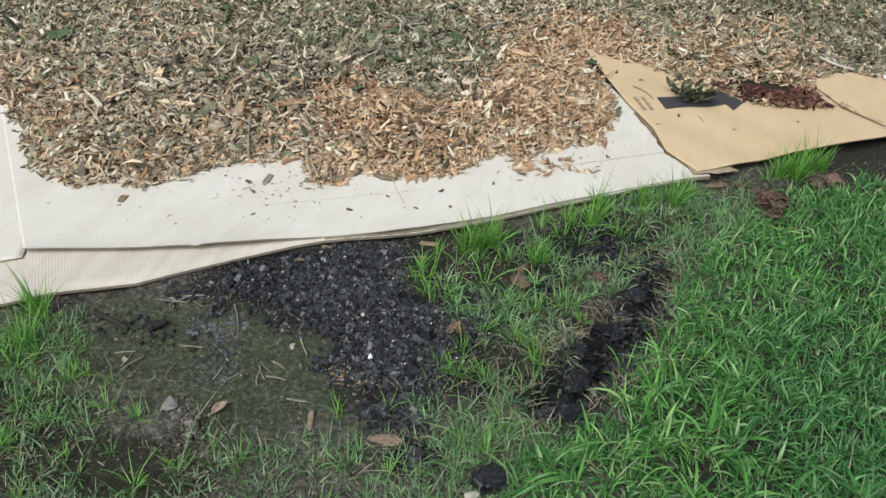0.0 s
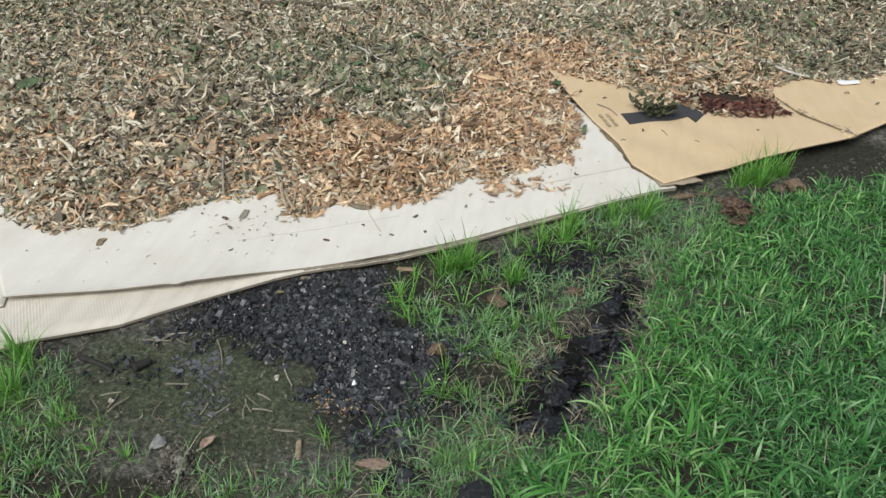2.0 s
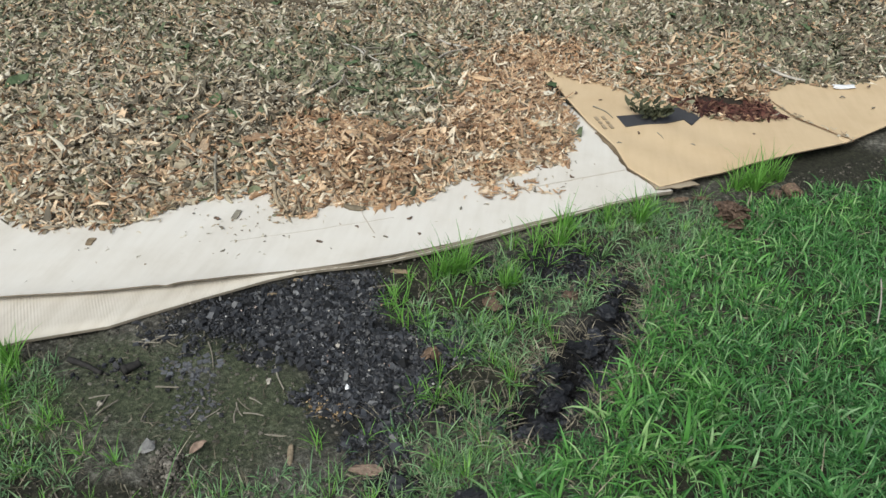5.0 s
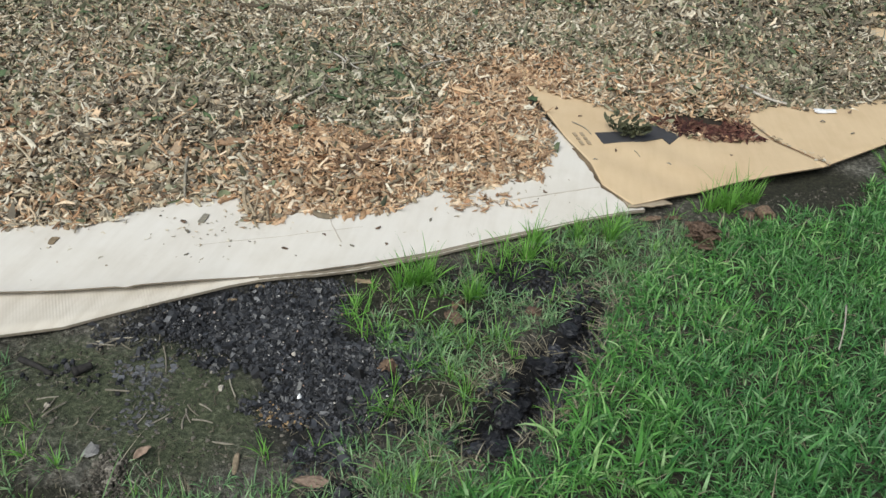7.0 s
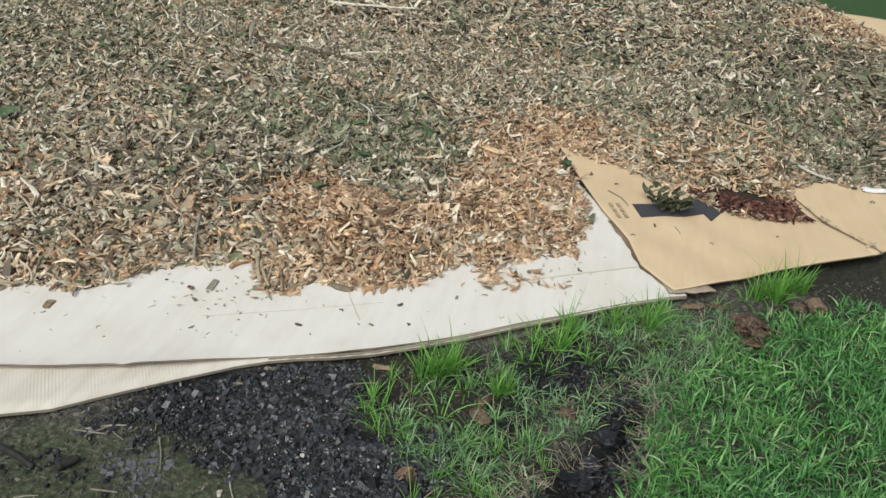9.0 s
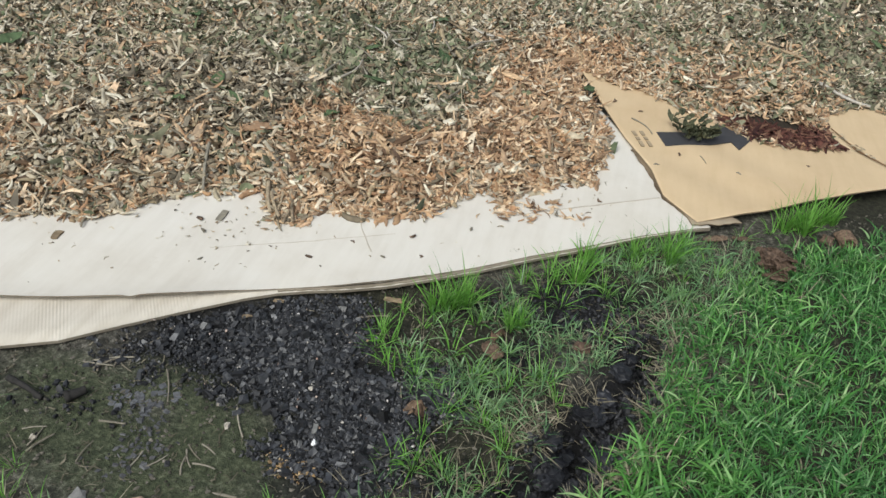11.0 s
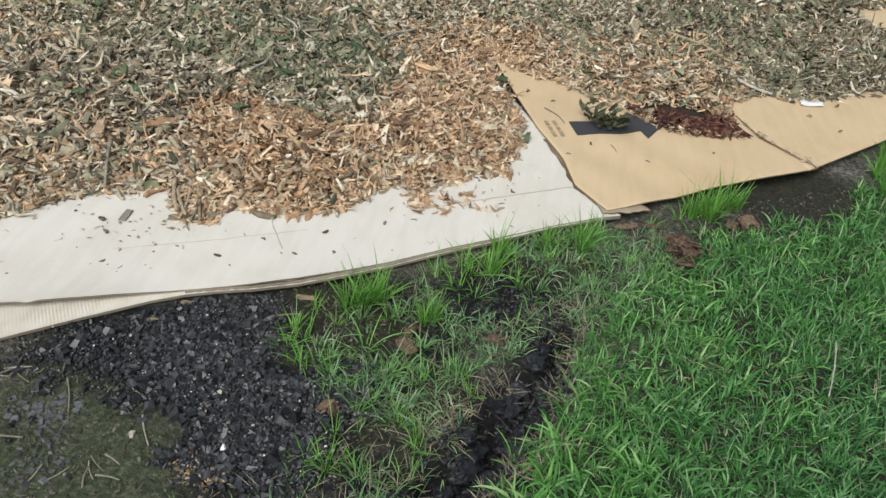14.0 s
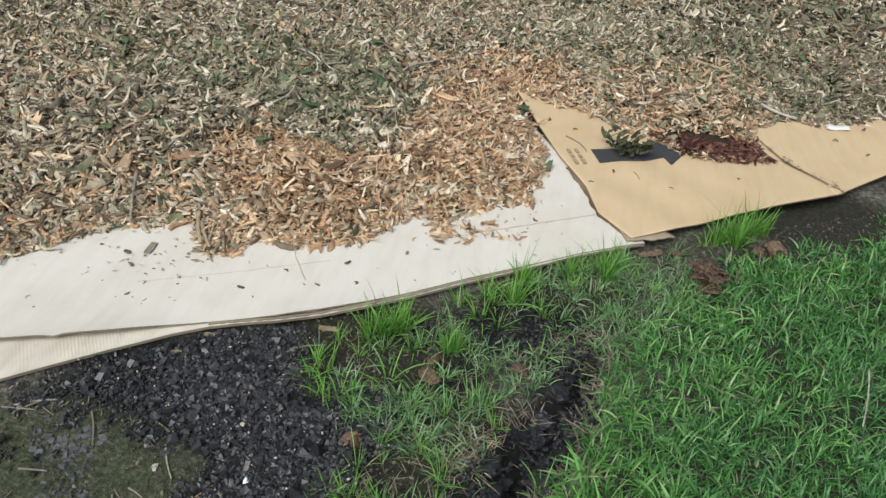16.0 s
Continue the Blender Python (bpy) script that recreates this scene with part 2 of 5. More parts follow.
def patch(t, cx, cy, rx, ry, soft=0.5, rough=0.35):
    """A blotch on the ground with a ragged outline: 1 inside, 0 outside."""
    c = t.nodes.new("ShaderNodeTexCoord")
    mp = t.nodes.new("ShaderNodeMapping")
    mp.vector_type = "TEXTURE"
    mp.inputs["Location"].default_value, mp.inputs["Scale"].default_value = (cx, cy, 0), (rx, ry, 5)
    t.links.new(c.outputs["Object"], mp.inputs[0])
    ln = t.nodes.new("ShaderNodeVectorMath")
    ln.operation = "LENGTH"
    t.links.new(mp.outputs[0], ln.inputs[0])
    n = noise_tex(t, 9, 6, 0.65)
    add = t.nodes.new("ShaderNodeMath")
    add.operation = "MULTIPLY_ADD"
    add.inputs[1].default_value = rough * 4
    t.links.new(n, add.inputs[0])
    t.links.new(ln.outputs["Value"], add.inputs[2])
    r = t.nodes.new("ShaderNodeMapRange")
    r.inputs["From Min"].default_value, r.inputs["From Max"].default_value = 1 + rough * 2 + soft * 0.5, 1 + rough * 2 - soft * 0.5
    t.links.new(add.outputs[0], r.inputs[0])
    return r.outputs[0]


def mat_soil():
    mat, t, b = material("damp_soil", 0.85, 0.3)
    fine, wide, tiny = noise_tex(t, 70, 8, 0.75), noise_tex(t, 6, 5, 0.6), noise_tex(t, 330, 3, 0.6)
    col = ramp(t, [(0.36, (0.034, 0.033, 0.027)), (0.46, (0.084, 0.081, 0.067)), (0.55, (0.155, 0.148, 0.124)), (0.63, (0.32, 0.305, 0.265))], fine)
    col = mix(t, "MULTIPLY", 0.8, col, ramp(t, [(0.35, (0.55, 0.53, 0.5)), (0.65, (1, 1, 1))], wide))
    moss = ramp(t, [(0.36, (0.027, 0.034, 0.018)), (0.51, (0.066, 0.08, 0.042)), (0.65, (0.14, 0.158, 0.088))], fine)
    for cx, cy, rx, ry in ((-0.38, 1.5, 0.14, 0.1), (-0.22, 1.36, 0.16, 0.13), (-0.5, 1.3, 0.2, 0.1), (0.1, 1.85, 0.15, 0.1), (-0.8, 1.2, 0.2, 0.15), (-0.3, 1.22, 0.14, 0.1), (-0.62, 1.42, 0.16, 0.08)):
        p = patch(t, cx, cy, rx, ry, 0.9)
        col = mix(t, "MIX", ramp(t, [(0, (0, 0, 0)), (1, (0.9, 0.9, 0.9))], p), col, moss)
    # dark soil; under the lawn it also paints the shade between blades
    dark_soil_shade = ramp(t, [(0.38, (0.012, 0.0125, 0.008)), (0.62, (0.055, 0.054, 0.034))], fine)
    for cx, cy, rx, ry in ((1.3, 1.35, 0.75, 0.75), (1.55, 2.2, 0.75, 0.65), (1.45, 2.98, 0.36, 0.26), (0.12, 1.93, 0.3, 0.16), (0.27, 1.62, 0.2, 0.24), (0.62, 2.22, 0.24, 0.2), (-0.8, 1.0, 0.26, 0.16), (-0.42, 0.98, 0.2, 0.09)):
        col = mix(t, "MIX", patch(t, cx, cy, rx, ry, 0.3, 0.15), col, dark_soil_shade)
    soot = ramp(t, [(0.35, (0.004, 0.004, 0.0045)), (0.6, (0.013, 0.013, 0.014)), (0.8, (0.03, 0.03, 0.032))], fine)
    for cx, cy, rx, ry in ((-0.25, 1.68, 0.34, 0.17), (0.02, 1.48, 0.17, 0.2), (0.51, 1.63, 0.1, 0.2), (0.41, 1.43, 0.09, 0.1), (0.6, 1.88, 0.07, 0.14), (0.46, 2.08, 0.2, 0.15), (0.2, 1.7, 0.1, 0.07), (0.2, 2.0, 0.08, 0.06), (0.33, 1.85, 0.07, 0.06), (0.24, 1.42, 0.07, 0.06), (0.6, 1.95, 0.1, 0.1), (0.12, 1.17, 0.08, 0.06)):
        col = mix(t, "MIX", patch(t, cx, cy, rx, ry, 0.7), col, soot)
    turf = ramp(t, [(0.35, (0.02, 0.045, 0.014)), (0.6, (0.05, 0.105, 0.03))], fine)
    col = mix(t, "MIX", patch(t, 1.6, -0.3, 2.0, 0.9, 0.6, 0.2), col, turf)
    inv = t.nodes.new("ShaderNodeInvert")
    t.links.new(patch(t, 0.2, 2.6, 2.6, 2.6, 0.5, 0.1), inv.inputs["Color"])
    col = mix(t, "MIX", inv.outputs[0], col, turf)
    t.links.new(col, b.inputs["Base Color"])
    hgt = mix(t, "ADD", 0.4, fine, tiny)
    bump(t, b, hgt, 0.9, 0.012)
    return mat


def mat_card(name, col, dark, light, fleck=0.35):
    mat, t, b = material(name, 0.9, 0.15)
    wide, fine, long = noise_tex(t, 3.0, 5, 0.65), noise_tex(t, 160, 3, 0.6), noise_tex(t, 30, 4, 0.6, (1, 0.15, 1))
    c = ramp(t, [(0.3, dark), (0.5, col), (0.75, light)], wide)
    c = mix(t, "MULTIPLY", fleck, c, ramp(t, [(0.3, (0.82, 0.8, 0.77)), (0.6, (1, 1, 1))], long))
    c = mix(t, "MULTIPLY", 0.5, c, ramp(t, [(0.26, (0.72, 0.68, 0.62)), (0.36, (1, 1, 1))], noise_tex(t, 7, 8, 0.7)))
    t.links.new(c, b.inputs["Base Color"])
    bump(t, b, fine, 0.15, 0.001)
    return mat


m_soil = mat_soil()
m_white = mat_card("white_cardboard", (0.64, 0.606, 0.547), (0.59, 0.552, 0.488), (0.675, 0.65, 0.6))
m_flute = mat_card("bare_flutes", (0.57, 0.525, 0.455), (0.51, 0.465, 0.4), (0.62, 0.58, 0.515), 0.7)
# brown board rim, darkened to include the shade under the white sheet's edge
m_rim = mat_card("shaded_board_rim", (0.26, 0.225, 0.175), (0.17, 0.145, 0.11), (0.34, 0.3, 0.24), 0.9)
m_kraft = mat_card("kraft_cardboard", (0.57, 0.435, 0.275), (0.53, 0.395, 0.245), (0.6, 0.465, 0.3))
m_edge = mat_card("cardboard_edge", (0.22, 0.17, 0.115), (0.14, 0.11, 0.075), (0.3, 0.235, 0.16))
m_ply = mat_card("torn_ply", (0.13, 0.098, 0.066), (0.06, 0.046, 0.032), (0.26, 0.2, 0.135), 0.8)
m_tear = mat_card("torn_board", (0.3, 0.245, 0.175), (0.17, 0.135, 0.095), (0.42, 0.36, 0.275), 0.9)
m_crease = mat_card("worn_crease", (0.5, 0.45, 0.38), (0.43, 0.37, 0.3), (0.56, 0.51, 0.44))
m_fold = mat_card("kraft_fold", (0.22, 0.135, 0.075), (0.15, 0.09, 0.05), (0.3, 0.19, 0.11))
# near-black base under the chips: shade between them put into the colour
m_gap_shade = mat_pieces("mulch_gap_shade", spread((0.032, 0.026, 0.019), (0.055, 0.043, 0.032)), grain=120)

# ---- plan ----
MULCH_FRONT = [(-3.6, 3.2), (-2.3, 2.58), (-1.66, 2.29), (-1.5, 2.2), (-1.35, 2.0), (-1.24, 1.91), (-1.1, 1.91), (-0.95, 1.94), (-0.88, 2.02),
               (-0.75, 2.15), (-0.66, 2.21), (-0.53, 2.26), (-0.43, 2.15), (-0.38, 2.17), (-0.35, 2.23), (-0.2, 2.23), (-0.06, 2.33),
               (0.03, 2.48), (0.09, 2.54), (0.16, 2.47), (0.22, 2.56), (0.3, 2.63), (0.41, 2.7), (0.44, 3.0), (0.4, 3.2), (0.26, 3.6)]
MULCH_RIGHT = [(0.36, 3.58), (0.42, 3.5), (0.56, 3.53), (0.64, 3.45), (0.75, 3.375), (0.85, 3.31), (0.98, 3.25), (1.14, 3.24), (1.3, 3.3), (1.24, 3.53),
               (1.33, 3.68), (1.47, 3.79), (1.55, 3.74), (1.7, 3.81), (1.88, 3.94), (2.08, 4.07), (2.7, 4.5)]
MULCH = MULCH_FRONT + MULCH_RIGHT + [(3.1, 5.2), (2.8, 6.1), (2.48, 6.62), (2.33, 6.95), (2.2, 7.3), (2.0, 8.2), (1.6, 9.5), (-5.5, 9.5), (-5.5, 4.4)]
FAR_SHEET = [(2.16, 4.66), (2.13, 5.0), (2.34, 5.22), (2.22, 5.4), (2.6, 5.7), (3.3, 5.5), (3.2, 4.8), (2.5, 4.6)]
BROWN_LEFT = [(0.755, 2.585), (0.65, 2.705), (0.605, 2.86), (0.5, 3.07), (0.42, 3.27), (0.295, 3.595), (0.25, 3.75)]
BROWN_SEAM = [(1.53, 3.14), (1.35, 3.31), (1.25, 3.54), (1.1, 4.0)]
BROWN = BROWN_LEFT + BROWN_SEAM[::-1]
TRENCH = [(0.68, 2.05), (0.65, 1.93), (0.605, 1.8), (0.595, 1.68), (0.565, 1.6), (0.52, 1.52), (0.465, 1.44), (0.4, 1.385), (0.355, 1.385), (0.36, 1.44), (0.4, 1.5), (0.425, 1.57), (0.455, 1.635), (0.52, 1.69), (0.545, 1.77), (0.585, 1.87), (0.61, 1.96), (0.65, 2.04)]
COALS = [(-0.6, 1.54), (-0.51, 1.64), (-0.42, 1.735), (-0.3, 1.83), (-0.16, 1.865), (-0.075, 1.8), (-0.035, 1.68), (0.08, 1.66), (0.155, 1.66), (0.135, 1.54), (0.12, 1.41), (0.05, 1.3), (-0.01, 1.33), (-0.07, 1.41), (-0.15, 1.455), (-0.24, 1.51), (-0.35, 1.58)]
LAWN = [(3.2, 4.2), (2.4, 3.8), (1.83, 3.3), (1.72, 3.1), (1.54, 2.8), (1.19, 2.66), (0.95, 2.38), (0.78, 2.16), (0.67, 2.0), (0.65, 1.8), (0.57, 1.5), (0.45, 1.33), (0.39, 1.22), (0.33, 1.08), (0.25, 0.9), (0.2, 0.3), (3.2, 0.3)]
MIDDLE = [(-0.06, 1.82), (0.0, 2.02), (0.34, 2.24), (0.77, 2.53), (0.95, 2.56), (0.9, 2.3), (0.72, 2.05), (0.6, 1.99), (0.5, 1.85), (0.4, 1.65), (0.38, 1.49), (0.33, 1.34), (0.42, 1.25), (0.3, 1.1), (0.16, 1.18), (0.1, 1.33), (0.14, 1.46), (0.12, 1.65)]
NEAR = [(-1.3, 1.2), (-0.97, 1.33), (-0.86, 1.4), (-0.72, 1.3), (-0.6, 1.15), (-0.4, 1.08), (-0.24, 1.1), (-0.09, 1.16), (0.08, 1.18), (0.31, 1.29), (0.4, 1.22), (0.35, 0.6), (-1.3, 0.6)]


def ground_z(x, y):
    near = step(5.5, 3.2, np.hypot(np.asarray(x) - 0.3, np.asarray(y) - 2.0))
    z = (0.006 * vnoise(x, y, 0.13, 1) + 0.004 * vnoise(x, y, 0.045, 2)) * near - 0.014
    z = z - 0.15 * step(-0.035, 0.06, depth_in(TRENCH, x, y) + 0.022 * vnoise(x, y, 0.05, 4)) * (0.75 + 0.5 * vnoise(x, y, 0.07, 3))
    z = z + 0.014 * step(-0.05, 0.1, depth_in(LAWN, x, y)) - 0.02 * step(0.35, 0.1, np.hypot(x - 1.5, y - 3.05))
    return z


def mulch_z(x, y):
    d = depth_in(MULCH, x, y)
    base = 0.018 + 0.014 * step(-0.02, 0.03, depth_in(BROWN, x, y))
    return base + 0.042 * step(0.0, 0.22, d) + 0.02 * step(0.1, 0.6, d) + step(0.02, 0.3, d) * (0.018 * vnoise(x, y, 0.33, 5) + 0.01 * vnoise(x, y, 0.11, 6))


# ---- ground ----
gx = np.r_[-400, -120, -40, -14, -6, -3.5, np.arange(-2.2, 2.6, 0.016), 3.2, 6, 14, 40, 120, 400]
gy = np.r_[-400, -120, -40, -12, -4, -1, 0, np.arange(0.6, 3.6, 0.016), 4, 5, 7, 10, 15, 40, 120, 400]
X, Y = np.meshgrid(gx, gy, indexing="ij")
V = np.stack([X, Y, ground_z(X, Y)], -1).reshape(-1, 3)
ground = tagged(new("ground", mesh_np("ground", V, grid_quads(len(gx), len(gy)), m_soil, True)), "damp dark soil with moss and soot", "ground", kind="structure")


# ---- cardboard ----
def sheet_mesh(name, front, back, thick, z_of, mat, edge_mat, nu=120, nv=24, ease=1.5):
    """A board between a front and a back line, with a thickness and a cut edge all round."""
    f, b = along(front, nu), along(back, nu)
    v = np.linspace(0, 1, nv) ** ease
    P = f[:, None] * (1 - v[None, :, None]) + b[:, None] * v[None, :, None]
    Z = z_of(P[..., 0], P[..., 1], np.linspace(0, 1, nu)[:, None], v[None, :] * np.hypot(*(b - f).T)[:, None])
    top = np.concatenate([P, Z[..., None]], -1).reshape(-1, 3)
    n = nu * nv
    verts = np.concatenate([top, top - (0, 0, thick)])
    q = grid_quads(nu, nv)
    i = np.arange(n).reshape(nu, nv)
    ring = np.r_[i[:, 0], i[-1, 1:], i[-2::-1, -1], i[0, -2:0:-1]]
    nxt = np.roll(ring, -1)
    rim = np.stack([ring, ring + n, nxt + n, nxt], -1)
    mid = q[len(q) // 2]
    if np.cross(top[mid[1]] - top[mid[0]], top[mid[3]] - top[mid[0]])[2] < 0:
        q, rim = q[:, ::-1], rim[:, ::-1]
    me = mesh_np(name, verts, np.concatenate([q, q[:, ::-1] + n, rim]), mat, True)
    me.materials.append(edge_mat)
    kinds = np.zeros(len(me.polygons), np.int32)
    kinds[2 * len(q):] = 1
    me.polygons.foreach_set("material_index", kinds)
    me.polygons.foreach_set("use_smooth", kinds == 0)
    return me


def shifted(line, dx, dy):
    return [(x + dx, y + dy) for x, y in line]


def strip_mesh(name, line, width, z, thick, mat, n=24, wobble=0.0):
    """A narrow raised or printed band along a line."""
    p = along(line, n)
    d = np.gradient(p, axis=0)
    nrm = np.stack([-d[:, 1], d[:, 0]], 1) / np.hypot(*d.T)[:, None]
    p = p + nrm * (wobble * vnoise(np.arange(n) * 1.0, np.zeros(n), 2.0, 77))[:, None]
    w = width * (0.7 + 0.3 * vnoise(np.arange(n) * 1.0, np.ones(n), 1.5, 78))[:, None] / 2
    zz = z(p[:, 0], p[:, 1]) if callable(z) else np.full(n, z)
    a, b = p - nrm * w, p + nrm * w
    return sheet_mesh(name, [tuple(v) for v in a], [tuple(v) for v in b], thick, lambda x, y, u, v: np.interp(u, np.linspace(0, 1, n), zz) + 0 * v, mat, mat, n, 2, 1)


WHITE_FRONT = [(-1.05, 1.547), (-0.93, 1.588), (-0.78, 1.639), (-0.63, 1.697), (-0.5, 1.757), (-0.4, 1.812), (-0.32, 1.854), (-0.24, 1.889), (-0.163, 1.924), (-0.063, 1.978), (0.04, 2.047), (0.148, 2.125), (0.288, 2.236), (0.439, 2.345), (0.6, 2.465), (0.75, 2.56), (0.8, 2.585)]
FLUTE_FRONT = [(-1.75, 0.93), (-0.98, 1.35), (-0.89, 1.425), (-0.71, 1.52), (-0.6, 1.62), (-0.5, 1.706), (-0.38, 1.802), (-0.31, 1.848), (-0.24, 1.881), (-0.16, 1.914), (-0.058, 1.967), (0.046, 2.036), (0.154, 2.114), (0.293, 2.227), (0.443, 2.338), (0.603, 2.46), (0.75, 2.559), (0.8, 2.586)]


def white_top(x, y):
    return 0.013 + 0.002 * vnoise(x, y, 0.3, 8)


def white_z(x, y, u, v):
    lift = step(-0.3, -0.5, x) * (0.014 + 0.002 * vnoise(x, y, 0.2, 9)) - 0.005 * np.exp(-((x + 0.63) / 0.015) ** 2) + 0.007 * np.exp(-((x + 0.08) / 0.14) ** 2)
    return white_top(x, y) + lift * np.exp(-v / 0.06)


white = tagged(new("cardboard_sheet", sheet_mesh("white_sheet", WHITE_FRONT, [(-1.86, 2.53)] + shifted(WHITE_FRONT[2:], -0.5, 0.87), 0.004, white_z, m_white, m_rim, 260, 40, 2)),
               "large white cardboard sheet lying under the mulch edge", "cardboard sheet")
for line, w in (([(-0.07, 1.985), (-0.13, 2.08), (-0.2, 2.19), (-0.3, 2.4)], 0.005), ([(-0.55, 1.955), (-0.31, 2.08), (-0.1, 2.2)], 0.0025), ([(0.2, 2.415), (0.4, 2.55), (0.64, 2.7)], 0.006)):
    part("crease", strip_mesh("crease", line, w, lambda x, y: white_top(x, y) + 0.0006 + (0.013 * step(-0.22, -0.5, x) * (y < 1.8)), 0.003, m_crease, 30, 0.002), white, "worn grey crease line")


def flute_z(x, y, u, v):
    return 0.0045 + 0.0004 * np.sin(u * 2 * math.pi * 385) * (0.5 + 0.6 * vnoise(x, y, 0.05, 13)) * np.ones_like(v) + 0.002 * vnoise(x, y, 0.3, 11) + 0.003 * step(-0.35, -0.2, x)


flutes = tagged(new("cardboard_sheet", sheet_mesh("flute_sheet", FLUTE_FRONT, shifted(FLUTE_FRONT, -0.3, 0.45), 0.0085, flute_z, m_flute, m_rim, 3081, 6)),
                "pale cardboard sheet with bare corrugated flutes on soil", "cardboard sheet")
# strip on the lower board, its dark colour standing in for overhang shade
part("worn_rim", strip_mesh("worn_rim", shifted(FLUTE_FRONT[7:15], -0.004, 0.008), 0.017, lambda x, y: 0.0105 + 0.002 * vnoise(x, y, 0.3, 11), 0.004, m_rim, 120, 0.001), flutes, "brown rim of the lower board, darkened as if shaded")
left = tagged(new("cardboard_sheet", sheet_mesh("left_sheet", [(-2.4, 0.95), (-1.12, 1.478), (-1.045, 1.53)], [(-3.2, 2.0), (-1.9, 2.6), (-1.5, 2.7)], 0.004,
              lambda x, y, u, v: 0.0105 + 0.001 * vnoise(x, y, 0.3, 12), m_white, m_edge, 60, 16)), "white cardboard sheet end beside the mulch", "cardboard sheet")


def brown_top(x, y):
    return 0.024 + 0.002 * vnoise(x, y, 0.25, 14) + 0.008 * step(0.4, 0.0, np.hypot(x - 1.25, y - 2.95))


def brown_z(x, y, u, v):
    buckle = 0.003 * np.sin((x * 0.55 + y * 0.83) * 26) * step(0.5, 0.1, np.hypot(x - 0.85, y - 2.95))
    return brown_top(x, y) + buckle + 0.035 * step(0.85, 1.0, u) * np.exp(-v / 0.06)


brown = tagged(new("cardboard_sheet", sheet_mesh("brown_sheet", BROWN_LEFT, BROWN_SEAM, 0.005, brown_z, m_kraft, m_edge, 120, 60, 1)),
               "brown kraft cardboard sheet with a printed black arrow", "cardboard sheet")


def torn_ply(line, out, z, mat=None):
    a = along(line, 40)
    o = along([(i * 1.0, dx) for i, (dx, dy) in enumerate(out)], 40)[:, 1], along([(i * 1.0, dy) for i, (dx, dy) in enumerate(out)], 40)[:, 1]
    a = a + 0.006 * np.stack([vnoise(a[:, 0], a[:, 1], 0.025, 18), vnoise(a[:, 0], a[:, 1], 0.025, 19)], 1)
    b = a + np.stack(o, 1)
    a, b = [(float(x), float(y)) for x, y in a], [(float(x), float(y)) for x, y in b]
    return sheet_mesh("torn_ply", a, b, 0.003, lambda x, y, u, v: z + 0.004 * vnoise(x, y, 0.03, 17), mat or m_ply, m_ply, 60, 4, 1)


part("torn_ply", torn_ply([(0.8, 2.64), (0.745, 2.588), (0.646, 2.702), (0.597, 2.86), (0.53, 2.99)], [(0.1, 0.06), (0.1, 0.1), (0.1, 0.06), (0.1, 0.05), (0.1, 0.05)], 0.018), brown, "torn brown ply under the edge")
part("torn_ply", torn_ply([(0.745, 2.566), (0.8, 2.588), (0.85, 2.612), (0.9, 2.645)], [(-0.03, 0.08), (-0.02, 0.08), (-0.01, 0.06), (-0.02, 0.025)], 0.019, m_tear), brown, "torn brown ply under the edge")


def flat_print(name, outline, z, mat, parent, label):
    """A printed shape lying 1 mm proud of the board."""
    bm = bmesh.new()
    vs = [bm.verts.new((x, y, z(x, y) + 0.0035)) for x, y in outline]
    face = bm.faces.new(vs)
    ext = bmesh.ops.extrude_face_region(bm, geom=[face])
    bmesh.ops.translate(bm, vec=(0, 0, -0.003), verts=[v for v in ext["geom"] if isinstance(v, bmesh.types.BMVert)])
    bmesh.ops.recalc_face_normals(bm, faces=bm.faces)
    return part(name, bm, parent, label, mat=mat)


flat_print("printed_arrow", [(0.615, 3.145), (0.65, 3.05), (0.73, 3.09), (0.81, 3.125), (0.885, 3.18), (0.912, 3.13), (0.985, 3.275), (0.83, 3.335), (0.845, 3.255), (0.72, 3.19)],
           lambda x, y: float(brown_top(x, y)), m_print, brown, "black printed arrow")
for k in range(2):
    for j, (a, w) in enumerate(((0.0, 0.03), (0.042, 0.02), (0.072, 0.034))):
        x, y = 0.525 + 0.028 * k + 0.38 * a, 3.115 + 0.012 * k - a
        flat_print("printed_text_bar", [(x, y), (x + 0.38 * w, y - w), (x + 0.38 * w + 0.012, y - w + 0.006), (x + 0.012, y + 0.006)], lambda x, y: float(brown_top(x, y)), m_ink, brown, "small faint printed bar")
brown_b = tagged(new("cardboard_sheet", sheet_mesh("brown_sheet", [(1.5, 3.115), (1.73, 3.35), (1.93, 3.55), (2.7, 4.25)], [(1.15, 3.7), (1.4, 4.2), (1.8, 4.5), (2.4, 5.0)], 0.005,
                 lambda x, y, u, v: 0.018 + 0.003 * vnoise(x, y, 0.25, 15) + 0.004 * step(0.3, 0.0, v), m_kraft, m_edge, 90, 30, 1)), "plain brown kraft cardboard sheet beside mulch", "cardboard sheet")
part("fold_line", strip_mesh("fold_line", [(1.535, 3.142), (1.46, 3.215), (1.355, 3.315), (1.28, 3.47)], 0.0075, lambda x, y: brown_top(x, y) + 0.002, 0.004, m_fold, 30, 0.003), brown, "darker worn fold")
far_sheet = tagged(new("cardboard_sheet", sheet_mesh("far_sheet", [(2.12, 4.6), (3.3, 4.8)], [(2.1, 5.5), (3.3, 5.7)], 0.005,
                   lambda x, y, u, v: 0.058 + 0.004 * vnoise(x, y, 0.25, 16), m_kraft, m_edge)), "brown cardboard sheet half covered by mulch", "cardboard sheet")


